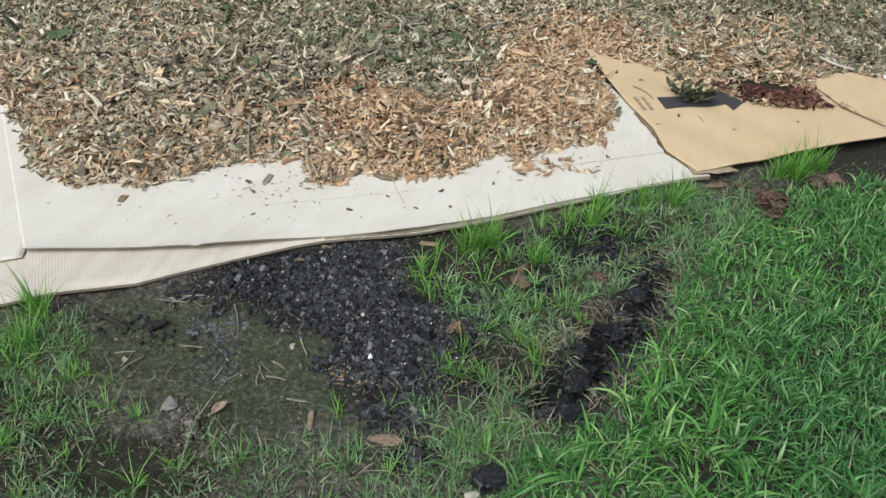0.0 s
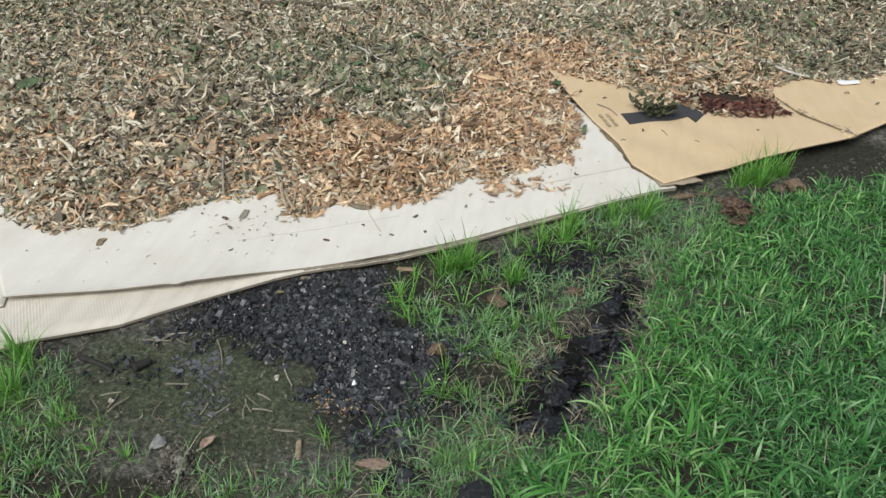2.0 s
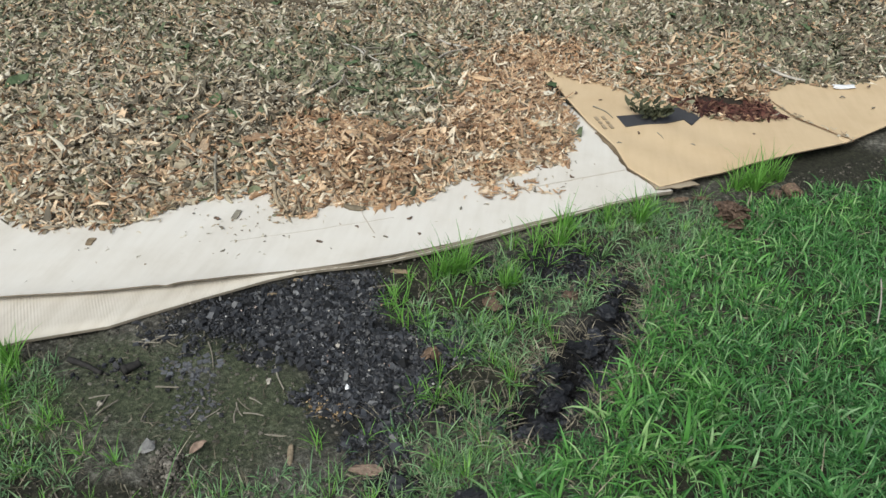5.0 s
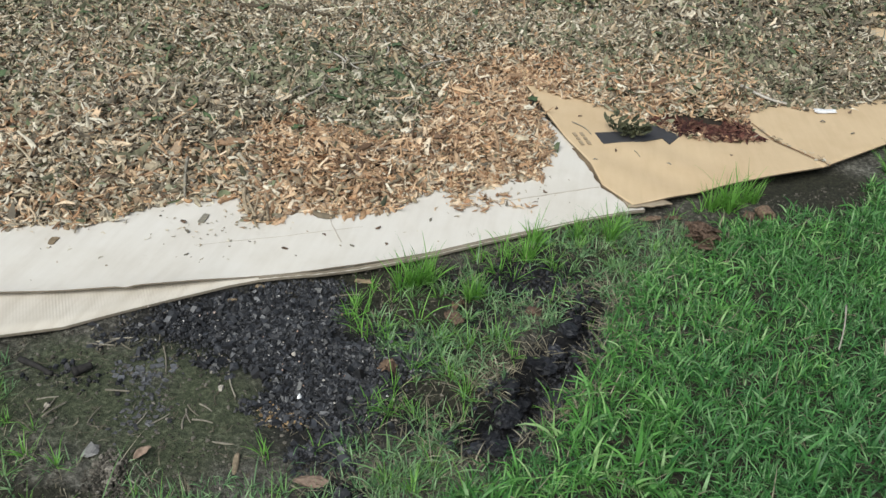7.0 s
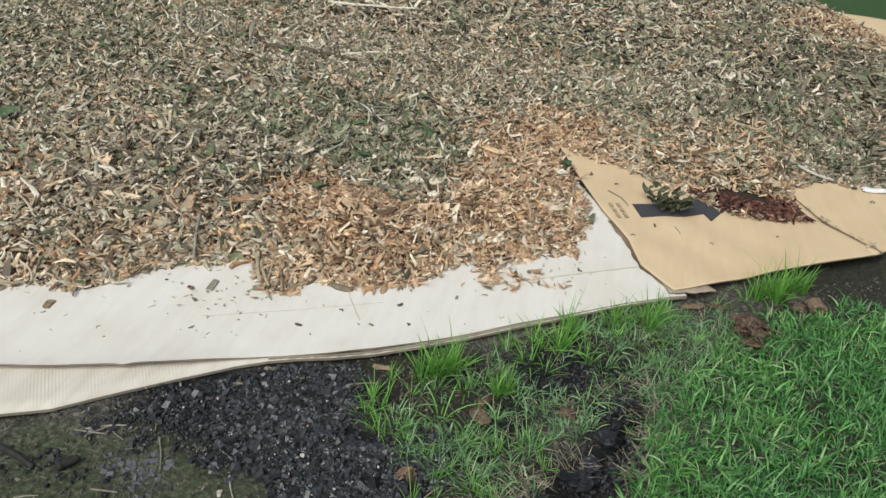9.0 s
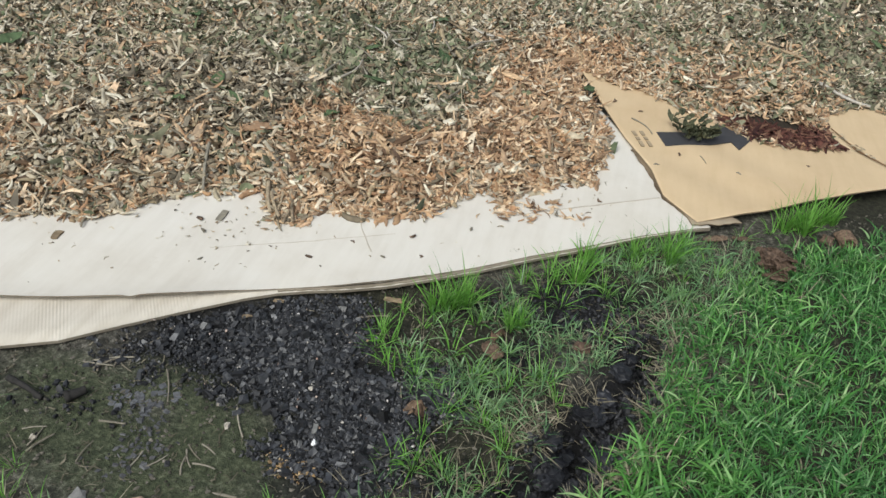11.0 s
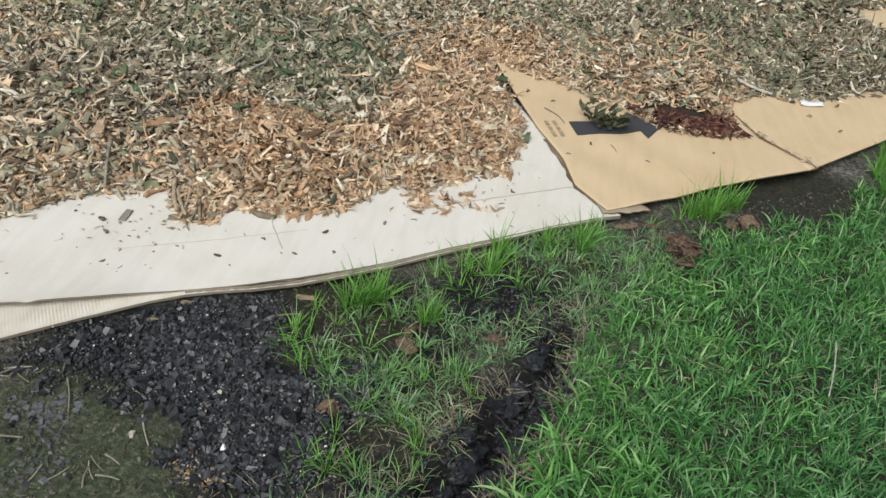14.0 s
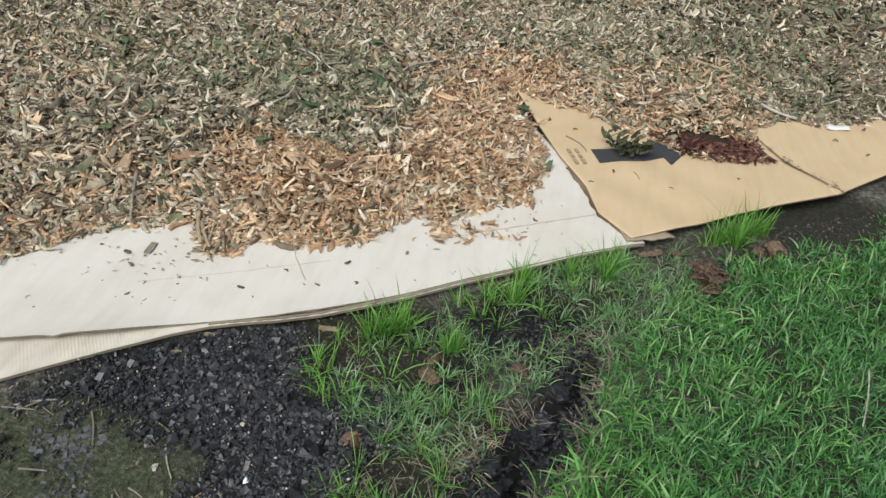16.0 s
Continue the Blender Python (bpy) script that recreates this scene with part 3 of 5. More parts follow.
tagged(new("cardboard_sheet", sheet_mesh("far_sheet", [(2.22, 6.62), (3.4, 6.5)], [(2.0, 7.36), (3.3, 7.5)], 0.005,
       lambda x, y, u, v: 0.012 + 0.006 * vnoise(x, y, 0.3, 20), m_kraft, m_edge, 40, 20, 1)), "pale brown cardboard sheet at the far side of the mulch", "cardboard sheet")


# ---- mulch ----
def turned(P, tx, ty, yaw):
    """Turns rows of points, one turn a row."""
    for a, b, ang in ((0, 2, tx), (1, 2, ty), (0, 1, -np.asarray(yaw))):
        c, s = np.cos(ang)[:, None], np.sin(ang)[:, None]
        P[..., a], P[..., b] = P[..., a] * c + P[..., b] * s, -P[..., a] * s + P[..., b] * c
    return P


def pieces_mesh(name, x, y, z, rng, size, mat, tilt=0.35, vary=0.45, closed=False, curl=1.0, ns=3):
    """Many splinters: bent, ridged slivers with narrow ends, lying at random. size: length, width and thickness; ns: stations along one."""
    n = len(x)
    L = size[0] * np.exp(rng.normal(0, vary, n)) / 2
    W = size[1] * np.exp(rng.normal(0, vary * 0.8, n)) / 2
    T = size[2] * np.exp(rng.normal(0, 0.3, n))
    P = np.zeros((n, ns, 3, 3))
    u = np.linspace(-1, 1, ns)
    along_ = u[None] + (np.abs(u) < 0.99)[None] * rng.uniform(-0.6, 0.6, (n, ns)) / ns
    ends = np.where(along_ < 0, rng.uniform(0.1, 0.8, n)[:, None], rng.uniform(0.1, 0.8, n)[:, None])
    wide = (1 - (1 - ends) * np.abs(along_) ** 2.2) * W[:, None]
    for k, side in enumerate((-1, 0, 1)):
        P[:, :, k, 0] = along_ * L[:, None] * (1 + rng.uniform(-0.12, 0.12, (n, ns)))
        P[:, :, k, 1] = wide * (side if side else rng.uniform(-0.5, 0.5, (n, 1)))
    P[:, :, 1, 2] = T[:, None] * rng.uniform(0.6, 1.1, (n, ns)) * (1 - 0.35 * np.abs(u))[None]
    arch = along_ ** 2 * L[:, None] * curl
    P[..., 2] -= (arch * rng.normal(0.06, 0.26, n)[:, None])[:, :, None]
    P[..., 1] += (arch * rng.normal(0, 0.38, n)[:, None])[:, :, None]
    P = P.reshape(n, 3 * ns, 3)
    if closed:
        low = P.copy()
        low[..., 2] -= 0.6 * T[:, None]
        P = np.concatenate([P, low], 1)
    P = turned(P, rng.normal(0, tilt, n), rng.normal(0, tilt, n), rng.uniform(0, 2 * math.pi, n))
    P += np.stack([x, y, z], -1)[:, None]
    f = [(3 * i + j, 3 * i + j + 3, 3 * i + j + 4, 3 * i + j + 1) for i in range(ns - 1) for j in (0, 1)]
    if closed:
        m = 3 * ns
        f += [tuple(i + m for i in r[::-1]) for r in f]
        ring = [0, 1, 2] + [3 * i + 2 for i in range(1, ns)] + [m - 2, m - 3] + [3 * i for i in range(ns - 2, 0, -1)]
        f += [(a, b, b + m, a + m) for a, b in zip(ring, ring[1:] + ring[:1])]
    q = (np.arange(n)[:, None, None] * P.shape[1] + np.array(f)[None]).reshape(-1, 4)
    return mesh_np(name, P.reshape(-1, 3), q, mat, True)


def scatter(rng, poly, count, box, ragged=0.0):
    x, y = rng.uniform(box[0], box[1], count), rng.uniform(box[2], box[3], count)
    if not ragged:
        k = inside(poly, x, y)
    else:
        d = depth_in(poly, x, y) + ragged * vnoise(x, y, 0.06, 41)
        k = rng.uniform(0, 1, count) < step(-ragged, ragged * 0.7, d)
    return x[k], y[k]


rng = np.random.default_rng(5)
mx_, my_ = np.arange(-5.4, 4.4, 0.05), np.arange(1.86, 9.4, 0.05)
X, Y = np.meshgrid(mx_, my_, indexing="ij")
D = depth_in(MULCH, X, Y)
# bed sheet just below the chips, coloured dark as the shade in their gaps
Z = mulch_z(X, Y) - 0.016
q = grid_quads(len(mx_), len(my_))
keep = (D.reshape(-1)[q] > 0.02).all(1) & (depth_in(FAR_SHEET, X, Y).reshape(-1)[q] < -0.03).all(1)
mulch = tagged(new("mulch_bed", mesh_np("mulch_bed", np.stack([X, Y, Z], -1).reshape(-1, 3), q[keep], m_gap_shade, True)),
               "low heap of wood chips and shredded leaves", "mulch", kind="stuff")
FRESH_ZONE = [(-0.63, 2.7), (-0.56, 2.87), (-0.38, 2.8), (-0.18, 2.7), (-0.06, 2.8), (-0.04, 3.15), (-0.02, 3.36), (0.1, 3.6), (0.25, 3.66), (0.35, 3.4), (0.45, 2.96), (0.43, 2.65), (0.25, 2.49), (0.03, 2.3), (-0.18, 2.18), (-0.35, 2.18), (-0.46, 2.39), (-0.59, 2.52)]
GREEN_ZONE = [(-0.96, 3.12), (-0.9, 3.5), (-0.57, 3.6), (-0.13, 3.56), (-0.08, 3.19), (-0.11, 2.83), (-0.21, 2.78), (-0.4, 2.87), (-0.55, 2.96), (-0.79, 2.92)]
DUSK_ZONE = [(-1.35, 2.6), (-1.15, 2.85), (-0.8, 2.95), (-0.62, 2.85), (-0.6, 2.6), (-0.56, 2.46), (-0.75, 2.42), (-0.95, 2.5)]
RED_ZONE = [(0.84, 3.35), (0.98, 3.25), (1.14, 3.23), (1.31, 3.29), (1.27, 3.43), (1.1, 3.41), (0.95, 3.4)]


def freshness(x, y):
    rough = 0.06 * vnoise(x, y, 0.2, 21) + 0.05 * vnoise(x, y, 0.08, 23)
    f = 0.82 * step(-0.05, 0.04, depth_in(FRESH_ZONE, x, y) + rough) + 0.33 * step(0.32, 0.05, edge_distance(MULCH_FRONT, x, y, False) + 2 * rough)
    f = f + 0.5 * step(0.6, 0.12, edge_distance(MULCH_RIGHT, x, y, False) + 2 * rough) * step(1.5, 1.15, x) + 0.75 * step(0.75, 0.25, np.hypot(x - 2.2, y - 6.65) + 2 * rough)
    return np.clip(f + 0.1 + 0.12 * vnoise(x, y, 0.5, 24), 0.03, 0.92)


nx_, ny_ = scatter(rng, MULCH, 262000, (-3.5, 2.9, 1.85, 4.7), 0.03)
keep = (nx_ > -0.6 * ny_ - 0.7) & (nx_ < 0.72 * ny_ - 0.2)
nx_, ny_ = nx_[keep], ny_[keep]
fx_, fy_ = scatter(rng, MULCH, 108000, (-4.4, 4.4, 4.7, 9.2))
keep = (fx_ > -0.5 * fy_ - 0.9) & (fx_ < 0.5 * fy_ + 0.3) & (rng.uniform(0, 1, len(fx_)) < step(10.5, 4.5, fy_))
fx_, fy_ = fx_[keep], fy_[keep]
sx_, sy_ = scatter(rng, MULCH, 36000, (-5.4, 4.4, 2.0, 9.4))
keep = (sx_ < -0.6 * sy_ - 0.5) | (sx_ > 0.5 * sy_ + 0.2)
sx_, sy_ = sx_[keep], sy_[keep]
for px, py, scale in ((nx_, ny_, 1.0), (fx_, fy_, 1.25), (sx_, sy_, 1.5)):
    keep = depth_in(FAR_SHEET, px, py) < 0.03 * vnoise(px, py, 0.1, 42)
    px, py = px[keep], py[keep]
    r = rng.uniform(0, 1, len(px))
    pf = freshness(px, py)
    red = step(-0.05, 0.04, depth_in(RED_ZONE, px, py)) > rng.uniform(0, 1, len(px))
    rough = 0.08 * vnoise(px, py, 0.22, 26) + 0.05 * vnoise(px, py, 0.08, 27)
    pg = 0.24 + 0.24 * vnoise(px, py, 0.4, 25) + 0.3 * step(-0.06, 0.08, depth_in(GREEN_ZONE, px, py) + rough) + 0.12 * step(-0.9, -1.5, px) * step(2.6, 3.2, py)
    pg = np.clip(pg, 0.03, 0.7) * (1 - pf)
    pd = (0.06 + 0.16 * step(0.1, 0.8, vnoise(px, py, 0.3, 28)) + 0.3 * step(-0.05, 0.06, depth_in(DUSK_ZONE, px, py) + rough) + 0.3 * step(0.8, 1.4, px) * step(3.6, 4.0, py) * step(6.4, 5.4, py)) * (1 - pf)
    front = 0.35 + 0.65 * step(0.05, 0.4, edge_distance(MULCH_FRONT, px, py, False))
    pg, pd = pg * front, pd * front
    thin = step(0.0, 0.12, depth_in(MULCH, px, py))
    pz = mulch_z(px, py) + rng.uniform(-0.022, 0.016, len(px)) * thin
    pz = np.where(red, 0.03 + rng.uniform(0, 0.008, len(px)), pz)
    fresh, shred = (r < pf) & ~red, (r > 1 - pg) & ~red
    dusk = ~fresh & ~shred & ~red & (r < pf + pd)
    for name, k, mat, size in (("fresh_chips", fresh, m_fresh, (0.033, 0.0096, 0.0064)), ("grey_chips", ~fresh & ~shred & ~red & ~dusk, m_weathered, (0.034, 0.0104, 0.0066)),
                               ("leaf_shreds", shred, m_shred, (0.038, 0.015, 0.0045)), ("dark_shreds", dusk, m_dusk, (0.034, 0.012, 0.005)), ("bark_shreds", red, m_reddish, (0.032, 0.0125, 0.0035))):
        if k.sum():
            ob = part(name, pieces_mesh(name, px[k], py[k], pz[k], rng, [v * scale for v in size], mat, 0.16 if name == "bark_shreds" else 0.55, 0.5, ns=5 if scale == 1.0 else 3), mulch)
            tagged(ob, kind="stuff")

one = np.zeros(1)
chip_shapes = [pieces_mesh("wood_chip", one, one, one, rng, (0.042, 0.012, 0.0065), (o_fresh, o_weathered)[k % 2], 0.05, 0.3, True, ns=4) for k in range(14)]


def lay(name, me, x, y, z, yaw, parent=None, tilt=0.0, scale=1.0, label=""):
    m = Matrix.Translation((x, y, z)) @ Euler((tilt, -tilt * 0.6, yaw)).to_matrix().to_4x4() @ Matrix.Scale(scale, 4)
    return part(name, me, parent, label, m)


count = 0
while count < 300:
    x, y = rng.uniform(-1.0, 0.5), rng.uniform(1.9, 3.0)
    d = float(depth_in(MULCH, x, y))
    if -0.012 < d < 0.16:
        lay("wood_chip", chip_shapes[count % 14], x, y, float(mulch_z(x, y)) + 0.004 * (d > 0.03) + 0.006 * step(0.03, 0.15, d), rng.uniform(0, 6.3), mulch, rng.normal(0, 0.25) * (d > 0.03), rng.uniform(0.7, 1.4))
        count += 1


# ---- twigs, bark, leaves, stones ----
def tube_mesh(name, pts, radius, mat, sides=6, taper=0.6):
    """A bent stick: a tapered tube with closed ends, through a few places."""
    P = np.array(pts, float)
    s = np.linspace(0, len(P) - 1, max(6, 3 * len(P)))
    C = np.stack([np.interp(s, np.arange(len(P)), P[:, k]) for k in range(3)], 1)
    d = np.gradient(C, axis=0)
    d /= np.linalg.norm(d, axis=1)[:, None]
    side = np.cross(d, (0.05, 0.03, 1.0))
    side /= np.linalg.norm(side, axis=1)[:, None]
    up = np.cross(side, d)
    r = radius * np.linspace(1, taper, len(C)) * (1 + 0.15 * vnoise(s, 0 * s, 0.6, len(P)))
    a = np.linspace(0, 2 * math.pi, sides, endpoint=False)
    V = C[:, None] + r[:, None, None] * (np.cos(a)[None, :, None] * side[:, None] + np.sin(a)[None, :, None] * up[:, None])
    n = len(C)
    i = np.arange(n * sides).reshape(n, sides)
    j = np.roll(i, -1, 1)
    q = np.stack([i[:-1], j[:-1], j[1:], i[1:]], -1).reshape(-1, 4)
    caps = [(e[0], e[k], e[k + 1], e[k + 2]) for e in (i[0][::-1], i[-1]) for k in range(1, sides - 2, 2)]
    return mesh_np(name, V.reshape(-1, 3), np.concatenate([q, caps]), mat, True)


def twig(x0, y0, x1, y1, radius, mat=None, label="thin dry grey twig on bare soil", bend=0.06, z=None, name="twig", group="twigs on the soil", lift=0.0):
    """A twig lying between two places."""
    L = math.hypot(x1 - x0, y1 - y0)
    r = random.Random(round(x0 * 1000) + round(y1 * 7000))
    sway, pts = bend * r.uniform(-1.2, 1.2), []
    for k in range(5):
        u = k / 4
        b = sway * L * math.sin(math.pi * u)
        x, y = x0 + (x1 - x0) * u - (y1 - y0) / L * b, y0 + (y1 - y0) * u + (x1 - x0) / L * b
        h = float(ground_z(x, y)) if z is None else (z(x, y) if callable(z) else z)
        pts.append((x, y, h + radius * 0.9 + lift * u))
    top = max(p[2] for p in pts) if z is None else None
    if top is not None:
        pts = [(x, y, top) for x, y, h in pts]
    ob = new(name, tube_mesh(name, pts, radius, mat or o_twig))
    return tagged(ob, label, "twig", group)


for row in ((-0.589, 1.233, -0.563, 1.289, 0.003), (-0.634, 1.282, -0.591, 1.303, 0.0022), (-0.598, 1.248, -0.597, 1.302, 0.0022), (-0.502, 1.35, -0.445, 1.359, 0.003), (-0.484, 1.241, -0.482, 1.299, 0.002), (-0.352, 1.27, -0.322, 1.314, 0.0022),
            (-0.379, 1.263, -0.375, 1.307, 0.002), (-0.275, 1.275, -0.288, 1.323, 0.0025), (-0.295, 1.339, -0.266, 1.299, 0.0022), (-0.297, 1.352, -0.257, 1.323, 0.002), (-0.267, 1.309, -0.218, 1.31, 0.0025), (-0.271, 1.359, -0.234, 1.343, 0.002),
            (-0.444, 1.529, -0.394, 1.441, 0.0022), (-0.302, 1.048, -0.301, 1.134, 0.0028), (-0.318, 1.114, -0.26, 1.083, 0.002), (-0.324, 1.158, -0.266, 1.114, 0.0018), (-0.582, 1.041, -0.539, 0.997, 0.002)):
    twig(*row, bend=0.06)
for row in ((-0.25, 1.48, -0.2, 1.4, 0.0025), (-0.6, 1.48, -0.55, 1.54, 0.003), (-0.61, 1.5, -0.53, 1.54, 0.0028), (-0.585, 1.475, -0.6, 1.545, 0.0025), (-0.57, 1.53, -0.515, 1.5, 0.0025), (-0.63, 1.49, -0.56, 1.5, 0.0025), (-0.56, 1.5, -0.57, 1.57, 0.0025),
            (-0.32, 1.55, -0.26, 1.52, 0.0025), (-0.5, 1.66, -0.53, 1.58, 0.0025), (-0.24, 1.77, -0.21, 1.71, 0.002), (-0.1, 1.84, -0.02, 1.88, 0.003)):
    twig(*row, bend=0.06)
twig(-0.76, 2.38, -0.685, 2.185, 0.0065, o_twig, "grey brown stick poking out of the mulch", 0.02, lambda x, y: float(mulch_z(x, y)) + 0.012, "stick", "sticks in the mulch")
for row in ((-0.53, 2.3, -0.46, 2.15, 0.008), (-0.5, 2.25, -0.43, 2.14, 0.007), (-0.45, 2.28, -0.385, 2.13, 0.007), (-0.43, 2.26, -0.41, 2.12, 0.006), (-0.47, 2.27, -0.44, 2.12, 0.005)):
    twig(*row, o_fork, "split brown stick at the edge of the mulch", 0.03, lambda x, y: float(mulch_z(x, y)) + 0.006, "stick", "sticks in the mulch")
for row in ((-0.32, 3.62, -0.14, 3.3, 0.011), (-0.3, 3.35, -0.12, 3.5, 0.008),
            (1.0, 4.1, 1.35, 3.9, 0.009), (-0.2, 3.05, -0.13, 2.95, 0.009), (0.3, 3.9, 0.5, 4.1, 0.007), (-1.5, 3.1, -1.2, 3.0, 0.007),
            (-0.85, 4.05, -0.55, 4.25, 0.008), (-0.3, 4.5, -0.1, 4.56, 0.006), (0.02, 2.62, 0.05, 2.5, 0.004), (0.1, 5.2, 0.28, 5.26, 0.005), (-1.2, 4.9, -0.7, 5.1, 0.01), (0.55, 3.75, 0.75, 3.62, 0.005)):
    twig(*row, o_weathered, "split pale wood stick lying on wood chips", 0.08, lambda x, y: float(mulch_z(x, y)) + 0.008, "stick", "sticks in the mulch")
for row in ((-1.63, 3.93, -1.64, 3.98, 0.007), (-1.56, 3.96, -1.54, 4.0, 0.006), (-1.5, 4.0, -1.51, 4.05, 0.005), (-1.33, 3.9, -1.34, 3.95, 0.007), (-1.28, 3.94, -1.26, 3.99, 0.006), (-1.42, 3.98, -1.45, 4.02, 0.005)):
    twig(*row, o_twig, "dead stalk standing upright in the mulch", 0.05, lambda x, y: float(mulch_z(x, y)) - 0.01, "stalk", "stalks in the mulch", 0.13)
kr = random.Random(23)
for k in range(18):
    x, y, a = kr.uniform(-0.7, -0.1), kr.uniform(2.95, 3.7), kr.uniform(0, 3.1)
    L = kr.uniform(0.05, 0.11)
    twig(x - L * math.cos(a), y - L * math.sin(a), x + L * math.cos(a), y + L * math.sin(a), kr.uniform(0.0035, 0.006), (o_pale, o_twig, o_tan)[k % 3], "thin pale stick lying among shredded leaves", 0.1, lambda x, y: float(mulch_z(x, y)) + 0.024, "stick", "sticks in the mulch")
twig(1.27, 3.83, 1.47, 3.74, 0.009, o_pale, "pale split stick at the edge of the mulch", 0.1, lambda x, y: float(mulch_z(x, y)) + 0.008, "stick", "sticks in the mulch")
twig(-1.2, 3.95, -0.75, 4.02, 0.012, o_weathered, "pale curved branch lying on wood chips", 0.1, lambda x, y: float(mulch_z(x, y)) + 0.01, "stick", "sticks in the mulch")



def chunk_mesh(name, size, mat, seed, cuts=3, rough=0.25, grain=(1, 1, 1)):
    """A rough lump of wood, bark, coal or stone: a block with worn corners and an uneven skin."""
    bm = bmesh.new()
    bmesh.ops.create_cube(bm, size=1)
    bmesh.ops.subdivide_edges(bm, edges=bm.edges[:], cuts=cuts, use_grid_fill=True)
    for v in bm.verts:
        p = v.co.copy()
        r = p.normalized() * 0.55
        p = p.lerp(r, 0.78)
        n = noise.noise_vector(Vector((p.x * grain[0], p.y * grain[1], p.z * grain[2])) * 2.6 + Vector((seed * 7.3, seed * 3.1, seed)))
        p += n * rough * 0.6
        p += noise.noise_vector(Vector((p.x * grain[0], p.y * grain[1], p.z * grain[2])) * 7 + Vector((seed, 2, 1))) * rough * 0.3
        v.co = Vector((p.x * size[0], p.y * size[1], p.z * size[2]))
    low = min(v.co.z for v in bm.verts)
    for v in bm.verts:
        v.co.z -= low
    me = bpy.data.meshes.new(name)
    bm.to_mesh(me)
    bm.free()
    me.materials.append(mat)
    return me


def chunk(name, x, y, size, mat, label, category, yaw=0.0, z=None, sink=0.15, cuts=3, rough=0.25, grain=(1, 1, 1), group=""):
    h = float(ground_z(x, y)) if z is None else z
    ob = lay(name, chunk_mesh(name, size, mat, round(x * 91 + y * 57) % 50 + 1, cuts, rough, grain), x, y, h - sink * size[2], yaw)
    return tagged(ob, label, category, group)


BARK = (0.6, 3.0, 2.0)
for x, y, size, yaw in ((-0.82, 2.43, (0.03, 0.1, 0.012), 0.25), (-0.665, 2.52, (0.09, 0.04, 0.014), 0.5), (-1.02, 2.36, (0.12, 0.025, 0.012), 0.1), (0.02, 3.3, (0.13, 0.03, 0.014), -0.4), (0.25, 3.65, (0.1, 0.03, 0.012), 0.6), (1.17, 3.52, (0.05, 0.08, 0.02), 0.9), (-0.2, 2.6, (0.08, 0.022, 0.01), 1.2), (0.1, 2.8, (0.07, 0.025, 0.01), 0.2), (-0.5, 2.42, (0.07, 0.02, 0.01), 2.0)):
    h = float(mulch_z(x, y)) + 0.01
    tagged(lay("wood_chunk", chunk_mesh("wood_chunk", size, o_fresh, round(x * 31) % 17 + 1, 4, 0.3, BARK), x, y, h, yaw), "large orange wood chip lying on the mulch", "wood", "large chips")
rotten = chunk("bark_chunk", 0.972, 2.43, (0.062, 0.082, 0.046), o_bark, "reddish brown rotten bark chunk in the grass", "bark", 0.9, 0.012, 0.1, 9, 0.75, (1.4, 2.2, 1.6))
part("split_face", chunk_mesh("split_face", (0.072, 0.026, 0.01), o_bark, 5, 5, 0.4, BARK), rotten, "paler split face of the bark", Matrix.Translation((-0.022, -0.032, -0.002)) @ Matrix.Rotation(-0.85, 4, "Z"))


def bark_curl(x, y, z, radius, length, yaw, label):
    """A rolled piece of bark: an uneven shell with an open end."""
    nu, nv = 15, 5
    a = np.linspace(0.3, 6.1, nu)[:, None] * np.ones((1, nv))
    v = np.linspace(-0.5, 0.5, nv)[None] * length * np.ones((nu, 1))
    wob = 1 + 0.18 * vnoise(a * 2, v * 40, 1.0, 61)
    rings = [np.stack([r * wob * np.cos(a) * 1.35, v * (1 + 0.2 * vnoise(a, v, 0.8, 62)), r * wob * np.sin(a)], -1).reshape(-1, 3) for r in (radius, radius * 0.62)]
    q, n = grid_quads(nu, nv), nu * nv
    i = np.arange(n).reshape(nu, nv)
    ring = np.r_[i[:, 0], i[-1, 1:], i[-2::-1, -1], i[0, -2:0:-1]]
    nxt = np.roll(ring, -1)
    me = mesh_np("bark_chunk", np.concatenate(rings), np.concatenate([q[:, ::-1], q + n, np.stack([ring, nxt, nxt + n, ring + n], -1)]), o_bark)
    return tagged(lay("bark_chunk", me, x, y, z + radius * 0.8, yaw), label, "bark")


bark_curl(1.22, 2.685, -0.006, 0.02, 0.05, 0.25, "brown curled bark piece near the cardboard")
bark_curl(1.165, 2.675, -0.012, 0.013, 0.035, 1.2, "small dark bark curl near the cardboard")
chunk("bark_chunk", 0.47, 1.92, (0.04, 0.03, 0.02), o_bark, "small reddish bark piece on sooty soil", "bark", 0.2, None, 0.1, 4, 0.3, BARK)
chunk("bark_chunk", 0.255, 1.84, (0.038, 0.055, 0.022), o_bark, "brown bark piece between grass tufts", "bark", 0.9, None, 0.1, 4, 0.3, BARK)
chunk("bark_chunk", 0.82, 2.56, (0.075, 0.022, 0.01), o_bark, "flat bark strip beside the cardboard corner", "bark", 0.5, -0.012, 0.05, 5, 0.3, BARK)
chunk("bark_chunk", 0.9, 2.59, (0.055, 0.02, 0.01), o_bark, "flat bark strip beside the cardboard corner", "bark", 0.2, -0.012, 0.05, 4, 0.3, BARK)
chunk("wood_chunk", 0.05, 1.195, (0.058, 0.021, 0.012), o_dead, "flat brown wood piece in short grass", "wood", 0.15, None, 0.1, 4, 0.5, BARK)
